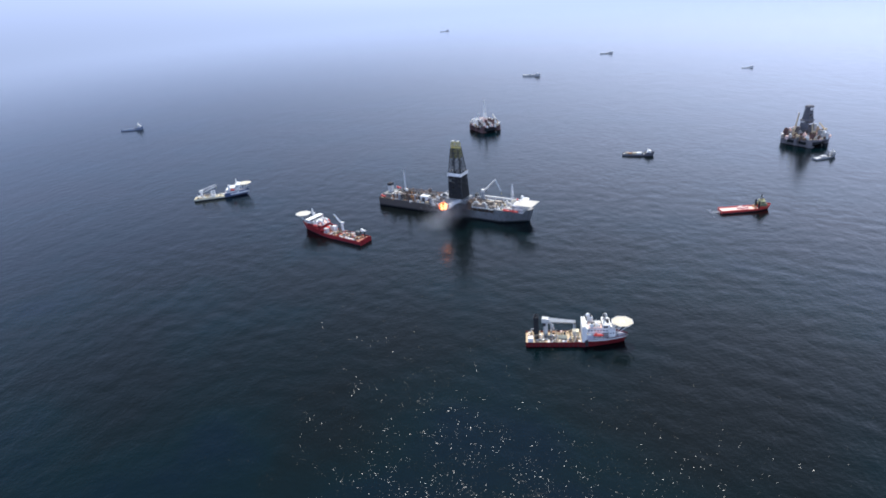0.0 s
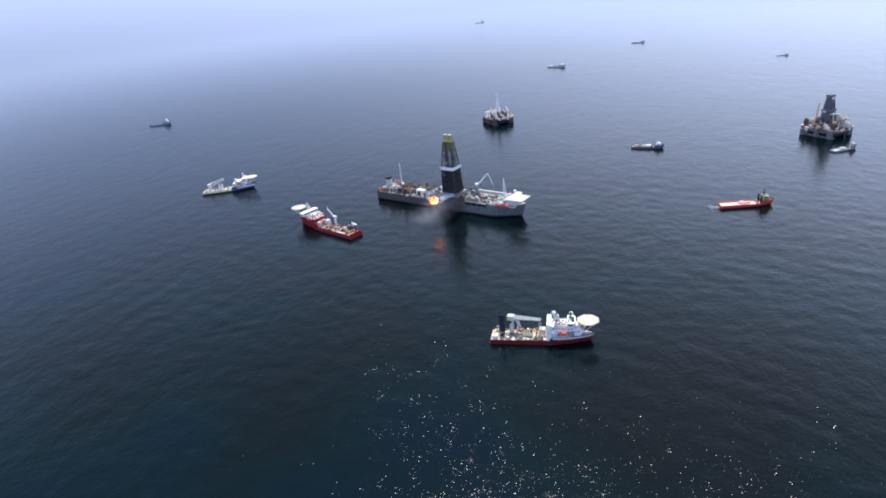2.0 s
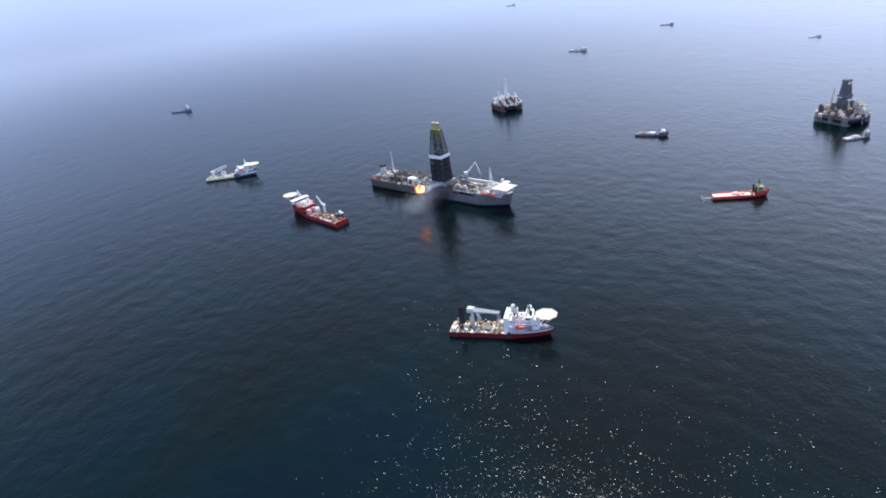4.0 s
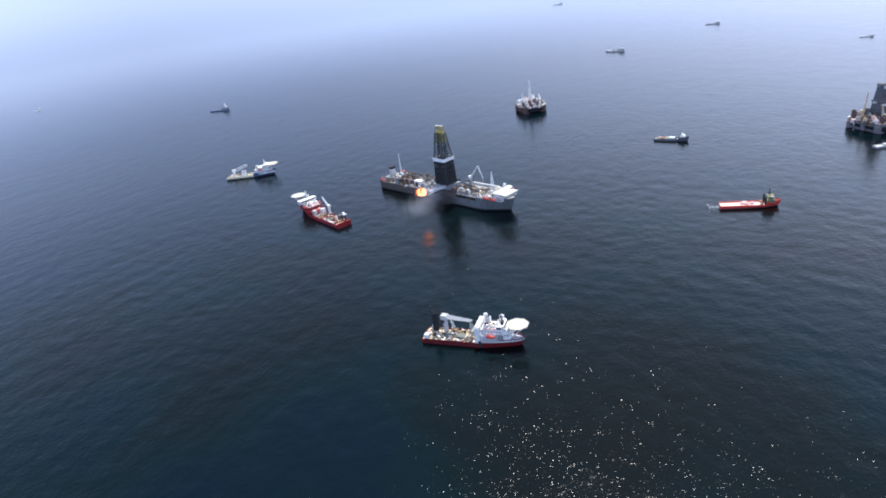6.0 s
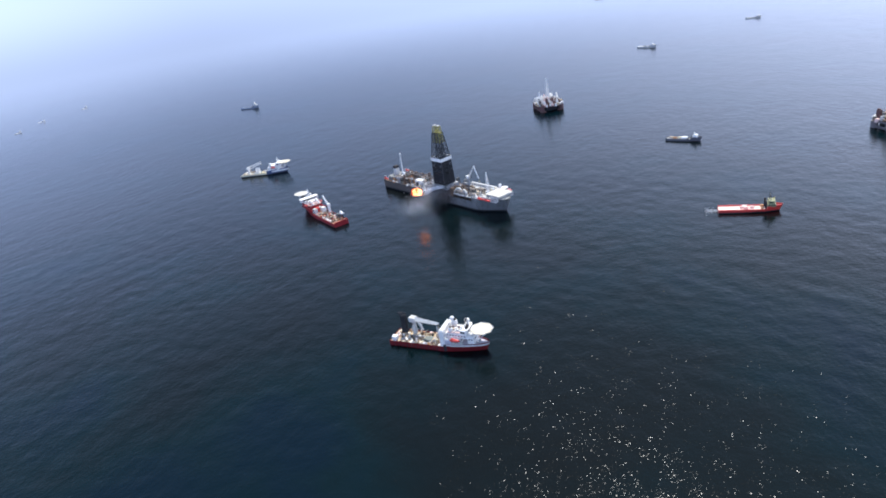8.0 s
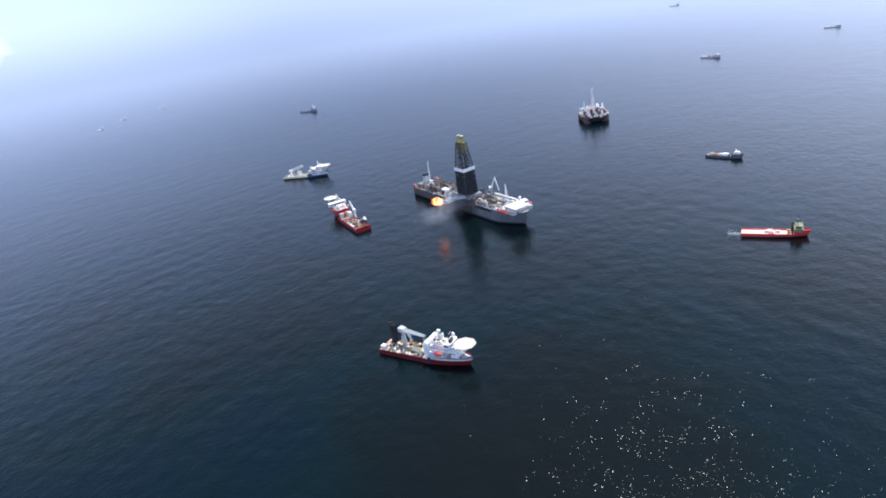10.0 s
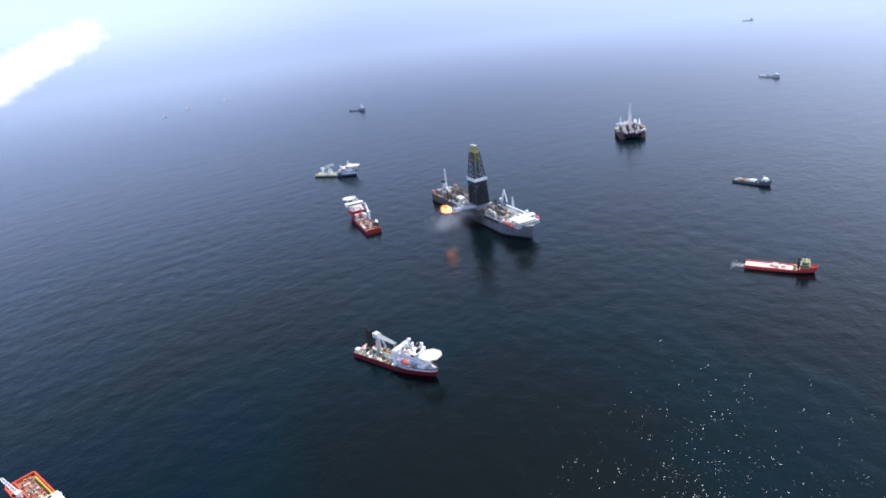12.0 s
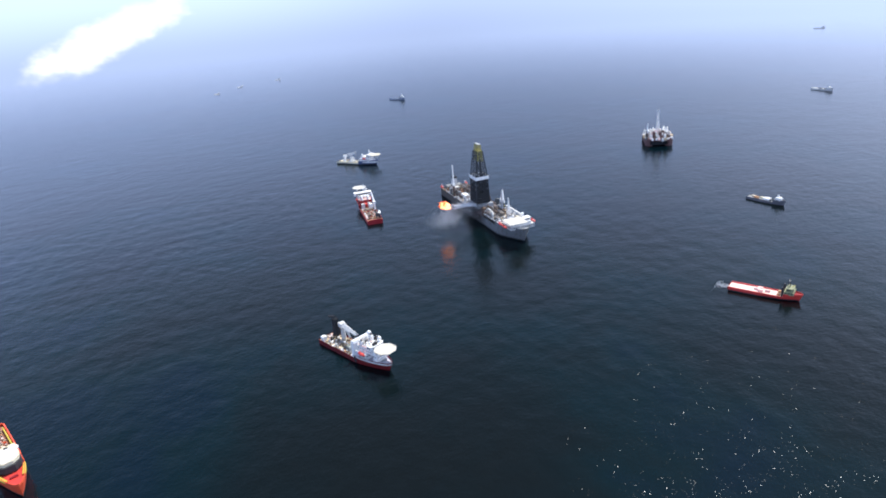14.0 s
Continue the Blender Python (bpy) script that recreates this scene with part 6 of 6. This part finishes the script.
build_semi("semi_submersible", "maroon-brown semi-submersible rig with white deck modules and slim white mast", 30.8, 1492, -45, 64, 48, 13.5,
           ((2, 0, 6.0, 2.0, 40, "white", False),), ((10, -18, (8, -19, 38), "white"), (22, 13, (8, 16, 31), "pale")), "maroon", 3, ("white", "white", "pink", "rust", "pale", "maroon", "white", "umber"))
build_semi("drilling_rig", "large grey-brown semi-submersible drilling rig with dark clad derrick and tan cranes", 613, 1388, -42, 66, 58, 13,
           ((-2, 3, 16.5, 7.5, 42, "slatedark", True),), ((-12, -15, (-7, -15, 52), "sand"), (20, -13, (19, -17, 38), "sand"), (23, 15, (10, 19, 32), "sand")), "rigside", 9, ("pale", "pink", "rust", "umber", "sand", "white", "maroon", "grey"))


# ---- orange vessel close below the flight path ----
def build_orange_vessel():
    s = ship("anchor_handler", "bright orange working vessel with white deckhouse and cluttered aft deck", "ship", 268.7, 436.4, 9.0, "support vessels")
    hull(s, 98, 18.6, 6.0, 10.0, 0.56, M["orange"], M["redlead"], M["scarlet"], rake=4, full=0.26, bul=1.6)
    for y in (-9.6, 9.6):
        part("bulwark_cap", box(B(), -48, 5, y - 0.6, y + 0.6, 7.4, 8.3, 0.2), M["orange"], s, "broad orange bulwark rail")
    part("stern_rail", box(B(), -48.8, -47.6, -9.2, 9.2, 7.4, 8.6, 0.2), M["orange"], s)
    part("side_walk", box(B(), -42, 3, 7.4, 8.4, 6.0, 8.4, 0.2), M["yellow"], s, "yellow side walkway")
    part("roof_house", prism(B(), [(5, -8.6), (19, -8.4), (25, -6.8), (28, -2.8), (28, 2.8), (25, 6.8), (19, 8.4), (6, 8.6)], 10.5, 18.5), M["cream"], s, "rounded cream deckhouse")
    part("roof_top", prism(B(), [(10.5, -7.6), (18.5, -7.6), (24, -6.1), (26.8, -2.6), (26.8, 2.6), (24, 6.1), (18.5, 7.6), (10.5, 7.6)], 18.5, 19.0), M["white"], s, "bright white flat roof")
    part("roof_hatch", box(B(), 8, 9.8, 1.4, 3.8, 18.4, 19.3, 0.1), M["dark"], s)
    part("roof_vent", box(B(), 7, 9.5, -6.5, -3.5, 18.4, 19.6, 0.2), M["yellow"], s)
    part("bridge_front", prism(B(), [(20, -8.7), (26.2, -7.2), (30, -3.0), (30, 3.0), (26.2, 7.2), (20, 8.7)], 11.2, 16.2), M["dark"], s, "dark glazed front curving round the house")
    part("windlass", rod(B(), (36, -2.4, 11.4), (36, 2.4, 11.4), 0.9, n=12), M["crimson"], s)
    for y in (-1, 1):
        part("bow_strake", prism(B(), [(25, y * 9.3), (33, y * 8.0), (38.5, y * 6.2), (38.5, y * 4.4), (33, y * 5.9), (25, y * 8.1)][::y], 10.6, 12.0), M["yellow"], s, "yellow bow bulwark panel")
        dome(s, 4.5, y * 8.6, 14, 1.7)
        part("dome_stand", box(B(), 3.8, 5.2, y * 8.6 - 0.7, y * 8.6 + 0.7, 6, 11), M["white"], s)
    pedestal_crane(s, -22, -7.5, 6.0, 13, (-46, -9.5, 17), None, "white", "pale", 1.5, 2.2, True)
    part("inner_bulwark", box(B(), -47.5, 4, -4.2, -3.3, 6.0, 8.8, 0.15), M["orange"], s, "orange longitudinal bulwark along the work deck")
    part("orange_gantry", box(B(), -22, -16, -9, -7, 6, 12, 0.3), M["orange"], s)
    strew(s, 6.0, -47, 4, -8.8, 6.2, 130, ("redlead", "rust", "pink", "redlead", "ochre", "orange", "umber", "cream"), 0.6, avoid=((-26, -18, -9.5, -5.0), (-23, -15, -9.5, -6), (-50, 5, -5.0, -2.6)))


build_orange_vessel()
